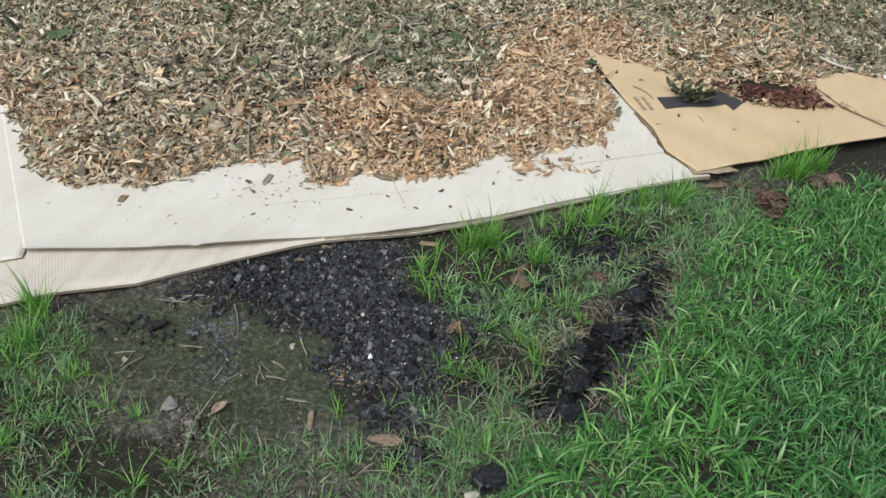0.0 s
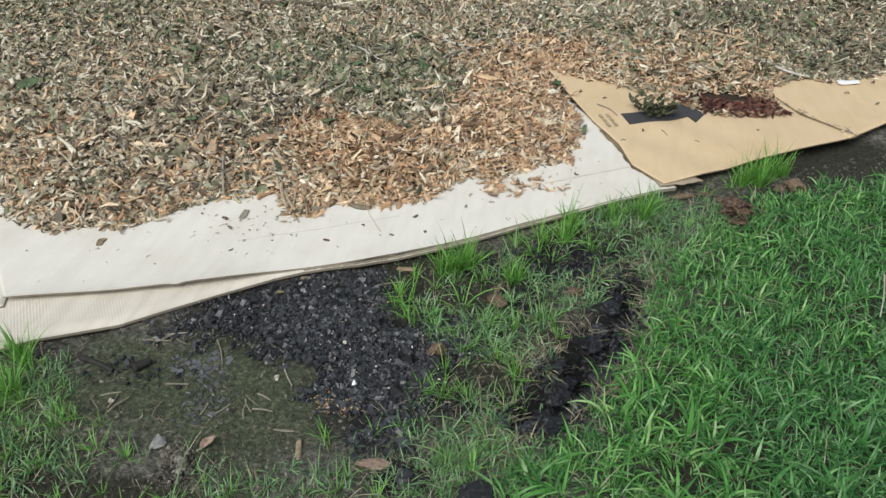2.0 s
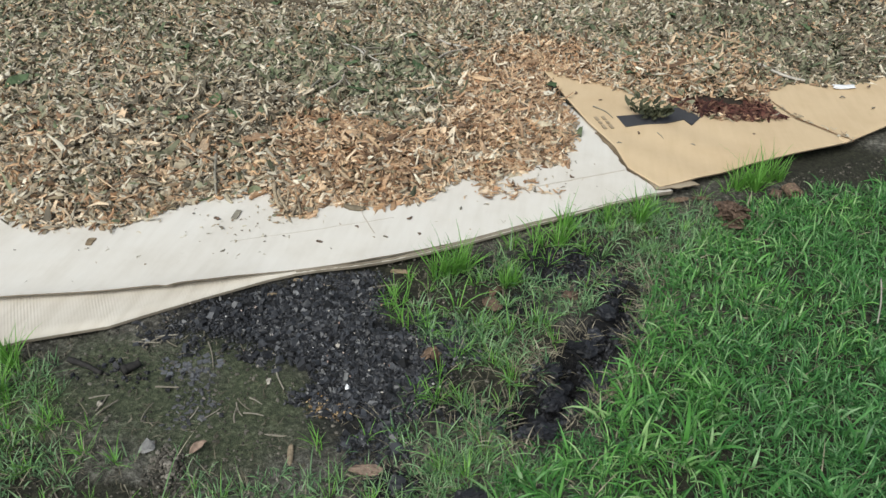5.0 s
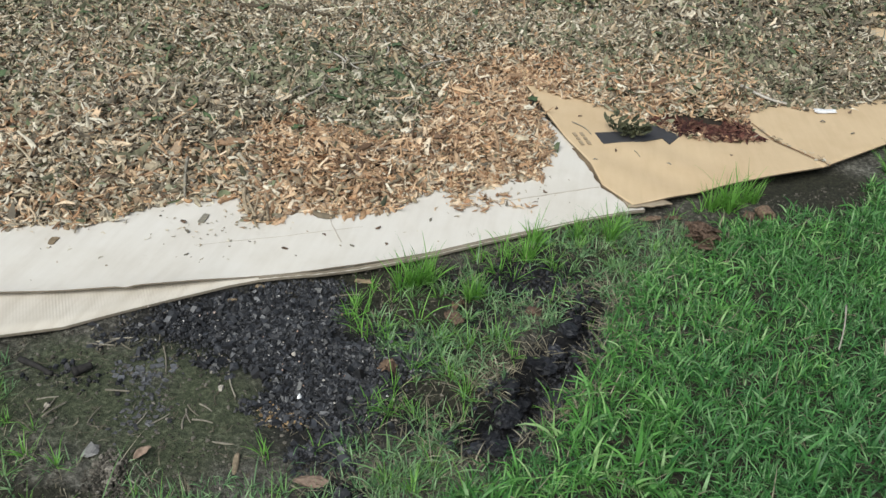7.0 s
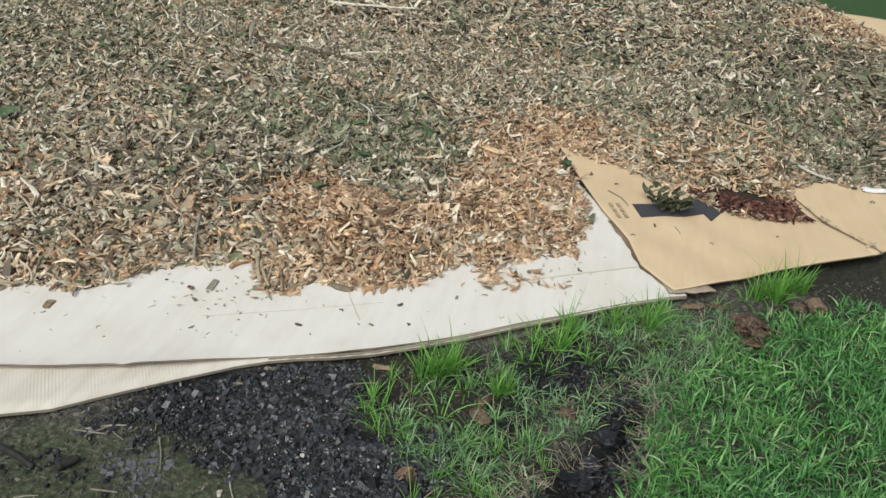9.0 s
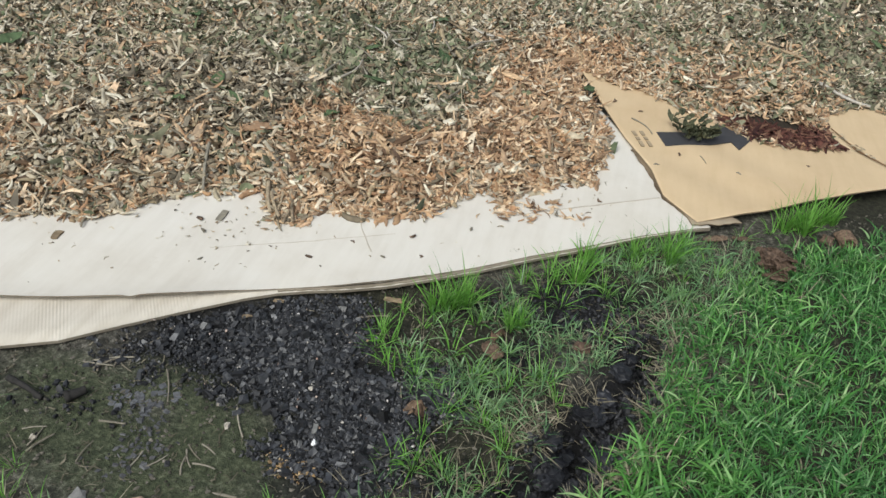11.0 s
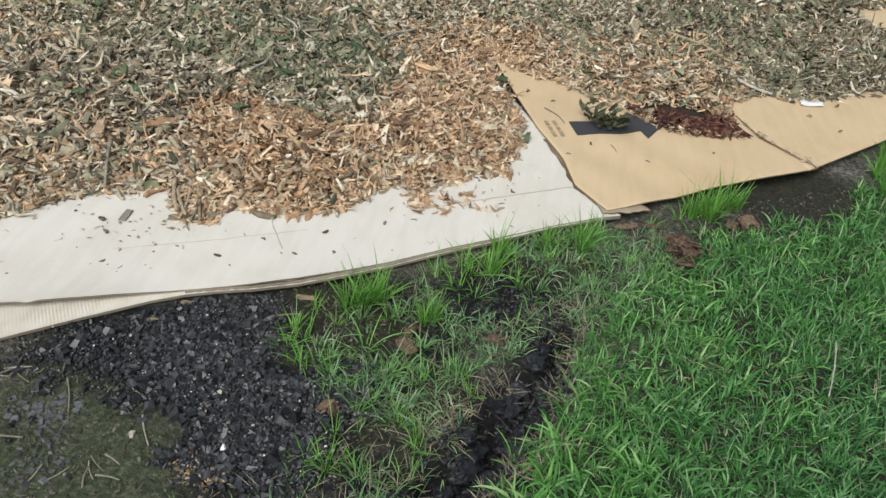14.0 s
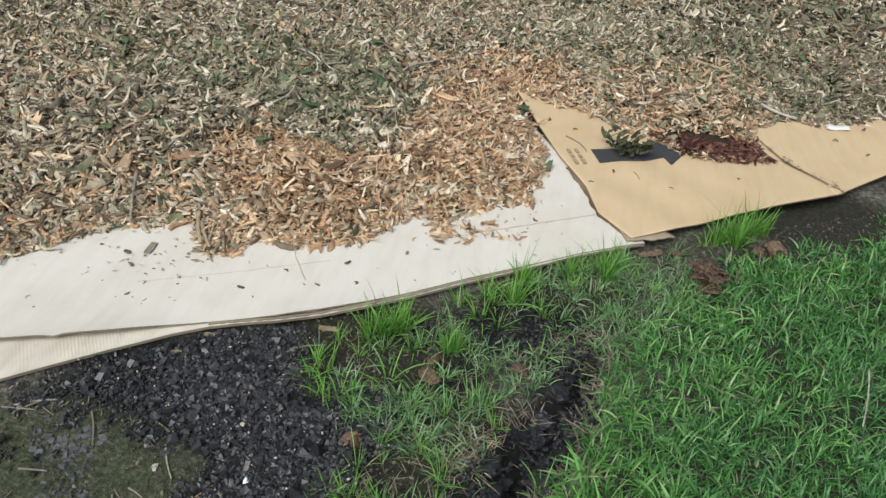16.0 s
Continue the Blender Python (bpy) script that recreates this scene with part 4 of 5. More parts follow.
chunk("wood_chunk", -0.12, 1.205, (0.012, 0.055, 0.009), o_fork, "tan split wood stick lying on soil", "wood", 0.25, None, 0.05, 4, 0.2, (3, 0.6, 2))
chunk("wood_chunk", -0.175, 1.26, (0.046, 0.005, 0.004), o_twig, "flat grey wood sliver on soil", "wood", 0.05, None, 0.05, 4, 0.2, (0.6, 3, 2))
twig(-0.747, 1.393, -0.645, 1.363, 0.009, o_burnt, "long burnt black stick on soil", 0.03, None, "burnt_stick", "")
twig(-0.599, 1.377, -0.57, 1.412, 0.014, o_burnt, "short burnt black stub on soil", 0.03, None, "burnt_stick", "")
chunk("pebble", -0.332, 1.19, (0.011, 0.012, 0.009), o_pale, "small white pebble beside a dead leaf", "pebble", 0.3, None, 0.1, 1, 0.55)
chunk("pebble", -0.243, 1.418, (0.012, 0.017, 0.01), o_pale, "small pale angular pebble on mossy soil", "pebble", 0.2, None, 0.1, 1, 0.55)
chunk("pebble", -0.047, 1.418, (0.01, 0.012, 0.009), o_plastic, "small white pebble beside charcoal", "pebble", 0.2, 0.004, 0.1, 1, 0.55)
chunk("pebble", -0.43, 1.165, (0.03, 0.034, 0.01), o_stone, "flat grey stone on bare soil", "pebble", 0.2, None, 0.1, 1, 0.55)
chunk("pebble", -0.11, 1.56, (0.01, 0.009, 0.007), o_pale, "small white pebble among charcoal", "pebble", 0.2, 0.008, 0.1, 1, 0.55)
chunk("pebble", 0.1, 1.265, (0.012, 0.011, 0.009), o_plastic, "small white pebble beside charcoal", "pebble", 0.5, None, 0.1, 1, 0.55)
chunk("pebble", -0.6, 1.27, (0.012, 0.012, 0.009), o_pale, "tiny pale pebble on soil", "pebble", 0.5, None, 0.1, 1, 0.55)
chunk("pebble", 0.26, 1.09, (0.03, 0.014, 0.012), o_pale, "pale pebble in short grass", "pebble", 0.5, 0.0, 0.1, 1, 0.55)
chunk("charcoal_lump", 0.285, 1.135, (0.07, 0.06, 0.045), o_coal, "large black charcoal lump in short grass", "charcoal", 0.3, None, 0.15, 6, 0.4)
chunk("charcoal_lump", 0.125, 1.165, (0.036, 0.03, 0.022), o_coal, "black charcoal lump on soil", "charcoal", 0.9, None, 0.15, 3, 0.8)
chunk("charcoal_lump", 0.15, 1.15, (0.024, 0.02, 0.014), o_coal, "small black charcoal lump on soil", "charcoal", 0.2, None, 0.15, 3, 0.8)
chunk("plastic_scrap", 1.635, 3.725, (0.1, 0.03, 0.012), o_plastic, "torn white plastic scrap at the mulch edge", "scrap", 0.25, 0.023, 0.1, 4, 0.35)


def leaf_mesh(name, length, width, mat, seed, curl=0.25, crumple=0.12):
    """A thin leaf with a pointed outline, curled and folded along its rib."""
    u = np.linspace(0, 1, 13)
    w = width / 2 * np.sin(math.pi * u ** 0.8) ** 0.8 + 0.0006
    a = [(float(p * length), float(-v)) for p, v in zip(u, w)]
    b = [(float(p * length), float(v)) for p, v in zip(u, w)]
    return sheet_mesh(name, a, b, 0.0006, lambda x, y, uu, v: 0.002 + np.abs(y) * curl + curl * 0.4 * length * (x / length) ** 2 + crumple * width * vnoise(x, y, width * 0.35, seed), mat, mat, 13, 7, 1)


def leaf(x, y, length, width, mat, label, yaw, z=None, curl=0.25, group="", category="leaf"):
    h = (float(ground_z(x, y)) + 0.004) if z is None else z
    return tagged(lay("leaf", leaf_mesh("leaf", length, width, mat, round(x * 100 + y * 10) % 40, curl, 0.6 if mat is o_leaf else 0.15), x, y, h, yaw, None, 0.08), label, category, group)


leaf(-0.335, 1.165, 0.042, 0.02, o_dead, "curled pinkish brown dead leaf on bare soil", 0.75, None, 1.0)
leaf(0.1, 1.58, 0.055, 0.03, o_leaf, "crumpled brown dead leaf beside charcoal", 0.3, None, 0.5)
leaf(0.16, 1.56, 0.05, 0.035, o_leaf, "crumpled brown dead leaf beside charcoal", 2.3, None, 0.6)
leaf(0.25, 1.87, 0.05, 0.035, o_leaf, "brown dead leaf between grass tufts", 1.2, None, 0.5)
leaf(-1.74, 2.7, 0.11, 0.06, o_green, "dark green fresh leaf on wood chips", 1.2, float(mulch_z(-1.74, 2.7)) + 0.012, 0.4, "fresh leaves")
for k, (x, y) in enumerate(((-1.0, 2.56), (-0.9, 2.7), (-0.35, 2.95), (0.33, 3.42), (-0.55, 3.2), (-0.2, 3.25), (0.7, 3.55), (-1.3, 3.3), (-1.1, 3.9), (-1.8, 3.6), (0.2, 3.95), (-0.4, 3.7), (-0.05, 4.3), (-1.5, 4.4), (0.9, 4.4), (-2.1, 4.0), (1.6, 4.3), (-0.7, 4.6), (0.45, 4.8), (-1.0, 5.3), (-0.75, 2.62), (-0.45, 2.7))):
    leaf(x, y, 0.07 + 0.03 * (k % 3) / 2, 0.034 + 0.01 * (k % 2), o_green, "small green leaf lying on wood chips", k * 1.7, float(mulch_z(x, y)) + 0.012, 0.4, "fresh leaves")


def slab(name, x, y, z, w, d, thick, yaw, mat, label, category, group=""):
    """A thin broken flake with uneven corners."""
    r = random.Random(round(x * 1000 + y * 700))
    bm = bmesh.new()
    low = [bm.verts.new((a * w / 2 * r.uniform(0.8, 1.1), b * d / 2 * r.uniform(0.8, 1.1), 0)) for a, b in ((-1, -1), (0, -1.05), (1, -1), (1.05, 0), (1, 1), (0, 1), (-1, 1), (-1, 0))]
    top = [bm.verts.new((v.co.x * 0.94, v.co.y * 0.94, thick * r.uniform(0.8, 1.4))) for v in low]
    bm.faces.new(low[::-1]), bm.faces.new(top)
    for i in range(8):
        bm.faces.new((low[i], low[(i + 1) % 8], top[(i + 1) % 8], top[i]))
    ob = part(name, bm, mat=mat, m=Matrix.Translation((x, y, z)) @ Matrix.Rotation(yaw, 4, "Z"))
    return tagged(ob, label, category, group)


slab("wood_chunk", -0.03, 1.942, -0.012, 0.05, 0.012, 0.005, 0.12, o_tan, "pale wood sliver under the cardboard edge", "wood")
slab("plastic_scrap", -0.062, 1.462, 0.0, 0.011, 0.026, 0.002, 0.15, o_stone, "shiny pale flake among charcoal", "scrap")
slab("wood_chunk", -0.3, 1.83, -0.004, 0.026, 0.009, 0.004, 0.2, o_tan, "pale wood sliver on charcoal", "wood")
slab("wood_chunk", -0.35, 1.75, -0.004, 0.026, 0.009, 0.004, 0.6, o_tan, "pale wood sliver on charcoal", "wood")
slab("charcoal_lump", 0.105, 1.258, -0.012, 0.028, 0.03, 0.014, 0.7, o_coal, "black charcoal lump with a white pebble", "charcoal")
arng = random.Random(12)
for k in range(24):
    x, y = -0.505 + 0.105 * (k % 6) / 5 + arng.uniform(-0.017, 0.017), 1.4 + 0.055 * (k // 6) / 3 + 0.02 * (k % 6) / 5 + arng.uniform(-0.014, 0.014)
    s_ = arng.uniform(0.008, 0.017)
    slab("ash_flake", x, y, float(ground_z(x, y)) - 0.001, s_, s_ * arng.uniform(0.9, 1.6), 0.003, arng.uniform(-1.5, 1.5), o_slate, "flat grey slate-like flake on mossy soil", "ash flake", "grey flakes on the soil")
for x, y, w in ((-0.54, 2.93, 0.03), (-0.17, 2.86, 0.04), (-0.09, 2.8, 0.032), (-0.1, 2.87, 0.035), (-0.22, 2.92, 0.026), (0.33, 3.3, 0.03)):
    slab("wood_chip", x, y, float(mulch_z(x, y)) + 0.012, w, w * 1.3, 0.006, x * 7, o_cream, "cream white wood chip on the mulch", "wood chip", "cream chips")
slab("leaf", -0.588, 2.105, 0.0155, 0.021, 0.056, 0.002, 0.03, o_twig, "grey dry leaf flake on white cardboard", "leaf")
slab("bark_flake", -0.945, 1.863, 0.0155, 0.021, 0.036, 0.004, 0.1, o_tan, "square brown bark flake on white cardboard", "bark flake", "flakes on the cardboard")
for k, (x, y, s) in enumerate(((-0.635, 2.07, 0.022), (-0.6, 2.02, 0.02), (-0.29, 2.01, 0.022), (-0.55, 1.9, 0.016), (-0.05, 2.2, 0.02), (0.1, 2.3, 0.022), (-0.2, 2.12, 0.016), (0.33, 2.47, 0.024), (0.45, 2.6, 0.022), (-0.1, 2.08, 0.018), (0.0, 2.12, 0.014))):
    tagged(lay("bark_flake", pieces_mesh("bark_flake", one, one, one, rng, (s * 0.9, s * (0.7 if k == 0 else 0.42), 0.003), (o_bark, o_twig)[k % 2], 0.02, 0.1, True), x, y, 0.0175, k * 1.3), "small brown bark flake on white cardboard", "bark flake", "flakes on the cardboard")
for k, (x, y, s) in enumerate(((0.7, 3.0, 0.02), (0.9, 2.95, 0.02), (1.15, 3.1, 0.03), (0.62, 2.9, 0.022), (0.45, 3.35, 0.03), (1.6, 3.6, 0.025), (1.75, 3.75, 0.03), (1.7, 3.5, 0.02), (0.55, 3.3, 0.02))):
    tagged(lay("bark_flake", pieces_mesh("bark_flake", one, one, one, rng, (s, s * 0.35, 0.003), (o_bark, o_twig)[k % 2], 0.02, 0.1, True), x, y, 0.03, k * 1.3), "small brown bark flake on kraft cardboard", "bark flake", "flakes on the cardboard")
twig(0.52, 3.22, 0.6, 3.12, 0.0025, o_twig, "thin dry stalk lying on kraft cardboard", 0.1, 0.028)
twig(0.77, 3.02, 0.79, 2.97, 0.0018, o_twig, "thin dry stalk lying on kraft cardboard", 0.1, 0.028)


o_weed = mat_pieces("wilted_leaf", spread((0.05, 0.06, 0.035), (0.17, 0.175, 0.105), (0.08, 0.088, 0.05), (0.12, 0.13, 0.072)), source=per_object, grain=90, lo=0.35)


def wilted_weed(x, y, z):
    """A pulled, wilted weed: stems with small crumpled leaves."""
    root = tagged(new("wilted_weed"), "wilted green weed lying on the printed arrow", "plant")
    root.location, root.scale = (x, y, z), (0.95, 0.95, 0.95)
    r = np.random.default_rng(8)
    for k in range(8):
        a = r.uniform(0, 6.3)
        L = r.uniform(0.05, 0.11)
        pts = [(u * L * math.cos(a), u * L * math.sin(a) * 0.7, 0.006 + 0.055 * math.sin(u * 2.2) * r.uniform(0.3, 1)) for u in (0, 0.33, 0.66, 1)]
        part("stem", tube_mesh("stem", pts, 0.0025, o_weed), root)
        for j in range(9):
            u = (j + 1) / 9
            px, py, pz = np.array(pts[0]) * (1 - u) + np.array(pts[-1]) * u + r.normal(0, 0.008, 3)
            lay("weed_leaf", leaf_mesh("weed_leaf", r.uniform(0.025, 0.05), r.uniform(0.012, 0.022), o_weed, j + k, 1.3, 0.5), px, py, abs(pz) + 0.003, r.uniform(0, 6.3), root, r.normal(0, 0.5))
    return root


wilted_weed(0.735, 3.16, 0.029)

# crumbs of wood scattered on the boards, along creases and beside the heap
ux, uy = rng.uniform(-1.2, 0.75, 2600), rng.uniform(1.6, 2.95, 2600)
d = depth_in(MULCH, ux, uy)
on = inside(WHITE_FRONT + [(0.5, 3.1), (-1.5, 2.6)], ux, uy) & (d < 0) & ~inside(BROWN, ux, uy)
on &= rng.uniform(0, 1, 2600) < 0.1 + 0.5 * step(-0.1, 0, d) + 0.6 * step(0.25, 0.05, np.hypot(ux + 0.55, uy - 2.08))
ux, uy = ux[on], uy[on]
tagged(new("wood_crumbs", pieces_mesh("wood_crumbs", ux, uy, np.full(len(ux), 0.017), rng, (0.0095, 0.0042, 0.002), m_weathered, 0.03)), "tiny wood crumbs strewn on white cardboard", "wood crumbs", kind="stuff")
ux, uy = np.r_[rng.normal(0.2, 0.05, 40), rng.normal(0.3, 0.07, 30)], np.r_[rng.normal(2.44, 0.025, 40), rng.normal(2.5, 0.03, 30)]
tagged(new("wood_crumbs", pieces_mesh("wood_crumbs", ux, uy, np.full(len(ux), 0.018), rng, (0.022, 0.009, 0.003), m_fresh, 0.05)), "loose orange wood crumbs on white cardboard", "wood crumbs", kind="stuff")
ux = rng.uniform(1.3, 1.54, 24)
uy = np.interp(ux, [1.3, 1.36, 1.54], [3.4, 3.31, 3.14]) + rng.normal(0, 0.012, 24)
tagged(new("bark_crumbs", pieces_mesh("bark_crumbs", ux, uy, np.full(24, 0.03), rng, (0.02, 0.007, 0.003), m_weathered, 0.1)), "brown bark crumbs along the cardboard fold", "bark crumbs", kind="stuff")

# ---- charcoal ----
ICO = [(0, 0, -1), (0.72, -0.53, -0.45), (-0.28, -0.85, -0.45), (-0.89, 0, -0.45), (-0.28, 0.85, -0.45), (0.72, 0.53, -0.45), (0.28, -0.85, 0.45), (-0.72, -0.53, 0.45), (-0.72, 0.53, 0.45), (0.28, 0.85, 0.45), (0.89, 0, 0.45), (0, 0, 1)]
ICO_F = [(0, 1, 2), (1, 0, 5), (0, 2, 3), (0, 3, 4), (0, 4, 5), (1, 5, 10), (2, 1, 6), (3, 2, 7), (4, 3, 8), (5, 4, 9), (1, 10, 6), (2, 6, 7), (3, 7, 8), (4, 8, 9), (5, 9, 10), (6, 10, 11), (7, 6, 11), (8, 7, 11), (9, 8, 11), (10, 9, 11)]


def lumps_mesh(name, x, y, z, rng, size, mat, flat=(0.45, 1.0), tilt=0.5):
    """Angular broken lumps."""
    n = len(x)
    P = np.repeat(np.array(ICO, float)[None], n, 0) * rng.uniform(0.6, 1.15, (n, 12, 1))
    P *= (size / 2 * np.exp(np.clip(rng.normal(0, 0.4, n), -0.8, 0.6)))[:, None, None] * np.stack([rng.uniform(0.8, 1.4, n), rng.uniform(0.6, 1.0, n), rng.uniform(*flat, n)], -1)[:, None]
    P = turned(P, rng.normal(0, tilt, n), rng.normal(0, tilt, n), rng.uniform(0, 6.3, n)) + np.stack([x, y, z], -1)[:, None]
    return mesh_np(name, P.reshape(-1, 3), (np.arange(n)[:, None, None] * 12 + np.array(ICO_F)[None]).reshape(-1, 3), mat)


def shards_mesh(name, x, y, z, rng, size, mat, flat=(0.2, 0.5), tilt=0.35, vary=0.5):
    """Broken, sharp-edged flakes and blocks with skewed sides."""
    n = len(x)
    P = np.repeat(np.array([(a, b, c) for c in (-1, 1) for b in (-1, 1) for a in (-1, 1)], float)[None], n, 0)
    P[:, :, :2] *= rng.uniform(0.35, 1.15, (n, 8, 2))
    P[:, :, 2] *= rng.uniform(0.6, 1.1, (n, 8))
    S = size / 2 * np.exp(np.clip(rng.normal(0, vary, n), -1.2, 1.0))
    P *= S[:, None, None] * np.stack([rng.uniform(0.9, 1.6, n), rng.uniform(0.55, 1.0, n), rng.uniform(*flat, n)], -1)[:, None]
    P = turned(P, rng.normal(0, tilt, n), rng.normal(0, tilt, n), rng.uniform(0, 6.3, n)) + np.stack([x, y, z], -1)[:, None]
    f = [(0, 2, 3, 1), (4, 5, 7, 6), (0, 1, 5, 4), (2, 6, 7, 3), (0, 4, 6, 2), (1, 3, 7, 5)]
    return mesh_np(name, P.reshape(-1, 3), (np.arange(n)[:, None, None] * 8 + np.array(f)[None]).reshape(-1, 4), mat)


FLUTE_BOARD = FLUTE_FRONT + [(0.6, 3.0), (-2.0, 1.6)]
cx, cy = scatter(rng, COALS, 40000, (-0.72, 0.28, 1.18, 2.0), 0.075)
k = ~inside(FLUTE_BOARD, cx, cy) & (rng.uniform(0, 1, len(cx)) < 0.45 + 0.55 * step(-0.45, -0.22, cx) + 0.3 * vnoise(cx, cy, 0.05, 45))
cx, cy = cx[k], cy[k]
coals = tagged(new("charcoal_pile", shards_mesh("charcoal_pile", cx, cy, ground_z(cx, cy) + rng.uniform(-0.001, 0.007, len(cx)), rng, 0.0078, m_char, (0.3, 0.8), 0.6, 0.42)),
               "bed of black crushed charcoal on bare soil", "charcoal", kind="stuff")
bx_, by_ = scatter(rng, COALS, 22000, (-0.72, 0.28, 1.18, 2.0), 0.07)
k = ~inside(FLUTE_BOARD, bx_, by_)
bx_, by_ = bx_[k], by_[k]
tagged(part("fine_charcoal", lumps_mesh("fine_charcoal", bx_, by_, ground_z(bx_, by_) + rng.uniform(0.001, 0.007, len(bx_)), rng, 0.0068, m_char, (0.4, 0.9)), coals), kind="stuff")
crng = np.random.default_rng(31)
coal_shapes = [shards_mesh("charcoal_lump", one * 0, one * 0, one * 0, crng, 0.0168, o_coal, (0.4, 0.85), 0.45, 0.3) for k in range(14)]
count = 0
while count < 300:
    x, y = rng.uniform(-0.5, 0.15), rng.uniform(1.3, 1.84)
    if depth_in(COALS, x, y) > 0.012 * rng.uniform(-1, 1.5):
        lay("charcoal_lump", coal_shapes[count % 14], x, y, float(ground_z(x, y)) + 0.009, rng.uniform(0, 6.3), coals, rng.normal(0, 0.25), rng.uniform(0.5, 1.05))
        count += 1
tx, ty = scatter(rng, TRENCH, 7000, (0.27, 0.74, 1.24, 2.12), 0.04)
tagged(new("charred_clods", lumps_mesh("charred_clods", tx, ty, ground_z(tx, ty) + rng.uniform(-0.005, 0.014, len(tx)), rng, 0.014, m_soot, (0.5, 1.0))), "charred black clods in a burnt hollow", "charred soil", kind="stuff")
tx, ty = scatter(rng, TRENCH, 1100, (0.27, 0.74, 1.24, 2.12), 0.05)
tagged(new("charcoal_crumbs", lumps_mesh("charcoal_crumbs", tx, ty, ground_z(tx, ty) + rng.uniform(0, 0.02, len(tx)), rng, 0.018, m_soot, (0.6, 1.0))), "broken black charcoal in the burnt hollow", "charcoal", kind="stuff")
for k, (x, y, s) in enumerate(((0.4, 1.42, 0.07), (0.45, 1.55, 0.08), (0.5, 1.6, 0.06), (0.43, 1.6, 0.06), (0.52, 1.72, 0.07), (0.57, 1.86, 0.06), (0.38, 1.38, 0.06), (0.62, 1.96, 0.05), (0.48, 1.5, 0.07), (0.53, 1.66, 0.05), (0.41, 1.48, 0.06), (0.46, 1.46, 0.05), (0.44, 1.52, 0.06), (0.5, 1.55, 0.07), (0.55, 1.6, 0.06), (0.47, 1.64, 0.06), (0.54, 1.78, 0.06), (0.49, 1.7, 0.06), (0.59, 1.92, 0.05), (0.37, 1.43, 0.05), (0.43, 1.38, 0.06), (0.56, 1.69, 0.05))):
    chunk("charred_clod", x, y, (s * 0.8, s * 0.65, s * 0.45), o_clod, "charred black clod in the burnt hollow", "charred clod", k * 1.1, None, 0.08, 4, 0.5, group="clods in the hollow")
ox, oy = np.r_[rng.normal(0.46, 0.085, 420), rng.normal(0.13, 0.05, 60), rng.normal(-0.6, 0.08, 60), rng.normal(-0.5, 0.05, 50)], np.r_[rng.normal(2.06, 0.075, 420), rng.normal(1.17, 0.04, 60), rng.normal(1.38, 0.03, 60), rng.normal(1.62, 0.04, 50)]
k = ~inside(FLUTE_BOARD, ox, oy)
ox, oy = ox[k], oy[k]
tagged(new("charcoal_crumbs", lumps_mesh("charcoal_crumbs", ox, oy, ground_z(ox, oy) + 0.003, rng, 0.011, m_soot)), "scattered black charcoal crumbs on soil", "charcoal", kind="stuff")
ox, oy = np.r_[rng.normal(-0.44, 0.035, 60), rng.normal(-0.39, 0.035, 90)], np.r_[rng.normal(1.42, 0.03, 60), rng.normal(1.31, 0.05, 90)]
tagged(new("ash_flakes", shards_mesh("ash_flakes", ox, oy, ground_z(ox, oy) + 0.002, rng, 0.0075, m_ash, (0.2, 0.5), 0.25, 0.3)), "grey ash flakes on mossy soil", "ash", kind="stuff")
ox, oy = scatter(rng, COALS, 420, (-0.72, 0.28, 1.18, 2.0), 0.08)
k = ~inside(FLUTE_BOARD, ox, oy)
ox, oy = ox[k], oy[k]
tagged(new("ash_specks", lumps_mesh("ash_specks", ox, oy, ground_z(ox, oy) + 0.012, rng, 0.0055, m_speck, (0.3, 0.7))), "pale specks of ash and wood among charcoal", "ash", kind="stuff")
ox, oy = rng.normal(-0.07, 0.026, 320), rng.normal(1.372, 0.02, 320)
tagged(new("sawdust", shards_mesh("sawdust", ox, oy, ground_z(ox, oy) + rng.uniform(0.0, 0.004, 320), rng, 0.0042, m_sawdust, (0.2, 0.5), 0.5, 0.45)), "small patch of yellow sawdust on soil", "sawdust", kind="stuff")
sx, sy = rng.uniform(-1.3, 1.7, 36000), rng.uniform(0.8, 3.2, 36000)
k = (sy < 0.66 * sx + 2.05) & (depth_in(LAWN, sx, sy) < 0.05) & (depth_in(COALS, sx, sy) < -0.02) & (depth_in(TRENCH, sx, sy) < -0.02)
k &= vnoise(sx, sy, 0.12, 51) > rng.uniform(-1.2, 0.9, len(sx))
sx, sy = sx[k], sy[k]
tagged(new("soil_crumbs", lumps_mesh("soil_crumbs", sx, sy, ground_z(sx, sy) + 0.001, rng, 0.0065, m_crumb)), "loose crumbs of damp brown soil", "soil", kind="stuff")


ex, ey = np.r_[rng.normal(-0.37, 0.017, 170), rng.normal(-0.35, 0.025, 150)], np.r_[rng.normal(1.14, 0.018, 170), rng.normal(1.09, 0.022, 150)]
ez = 0.02 * np.exp(-((ex + 0.36) ** 2 + (ey - 1.11) ** 2) / 0.0012)
tagged(new("earth_mound", lumps_mesh("earth_mound", ex, ey, ground_z(ex, ey) + ez, rng, 0.0095, m_crumb)), "small crumbly mound of brown earth on soil", "earth", kind="stuff")
lx_, ly_ = rng.uniform(-1.2, 1.0, 3000), rng.uniform(0.95, 2.6, 3000)
k = (ly_ < 0.66 * lx_ + 1.98) & (depth_in(LAWN, lx_, ly_) < 0.0) & (depth_in(COALS, lx_, ly_) < 0.02)
lx_, ly_ = lx_[k], ly_[k]
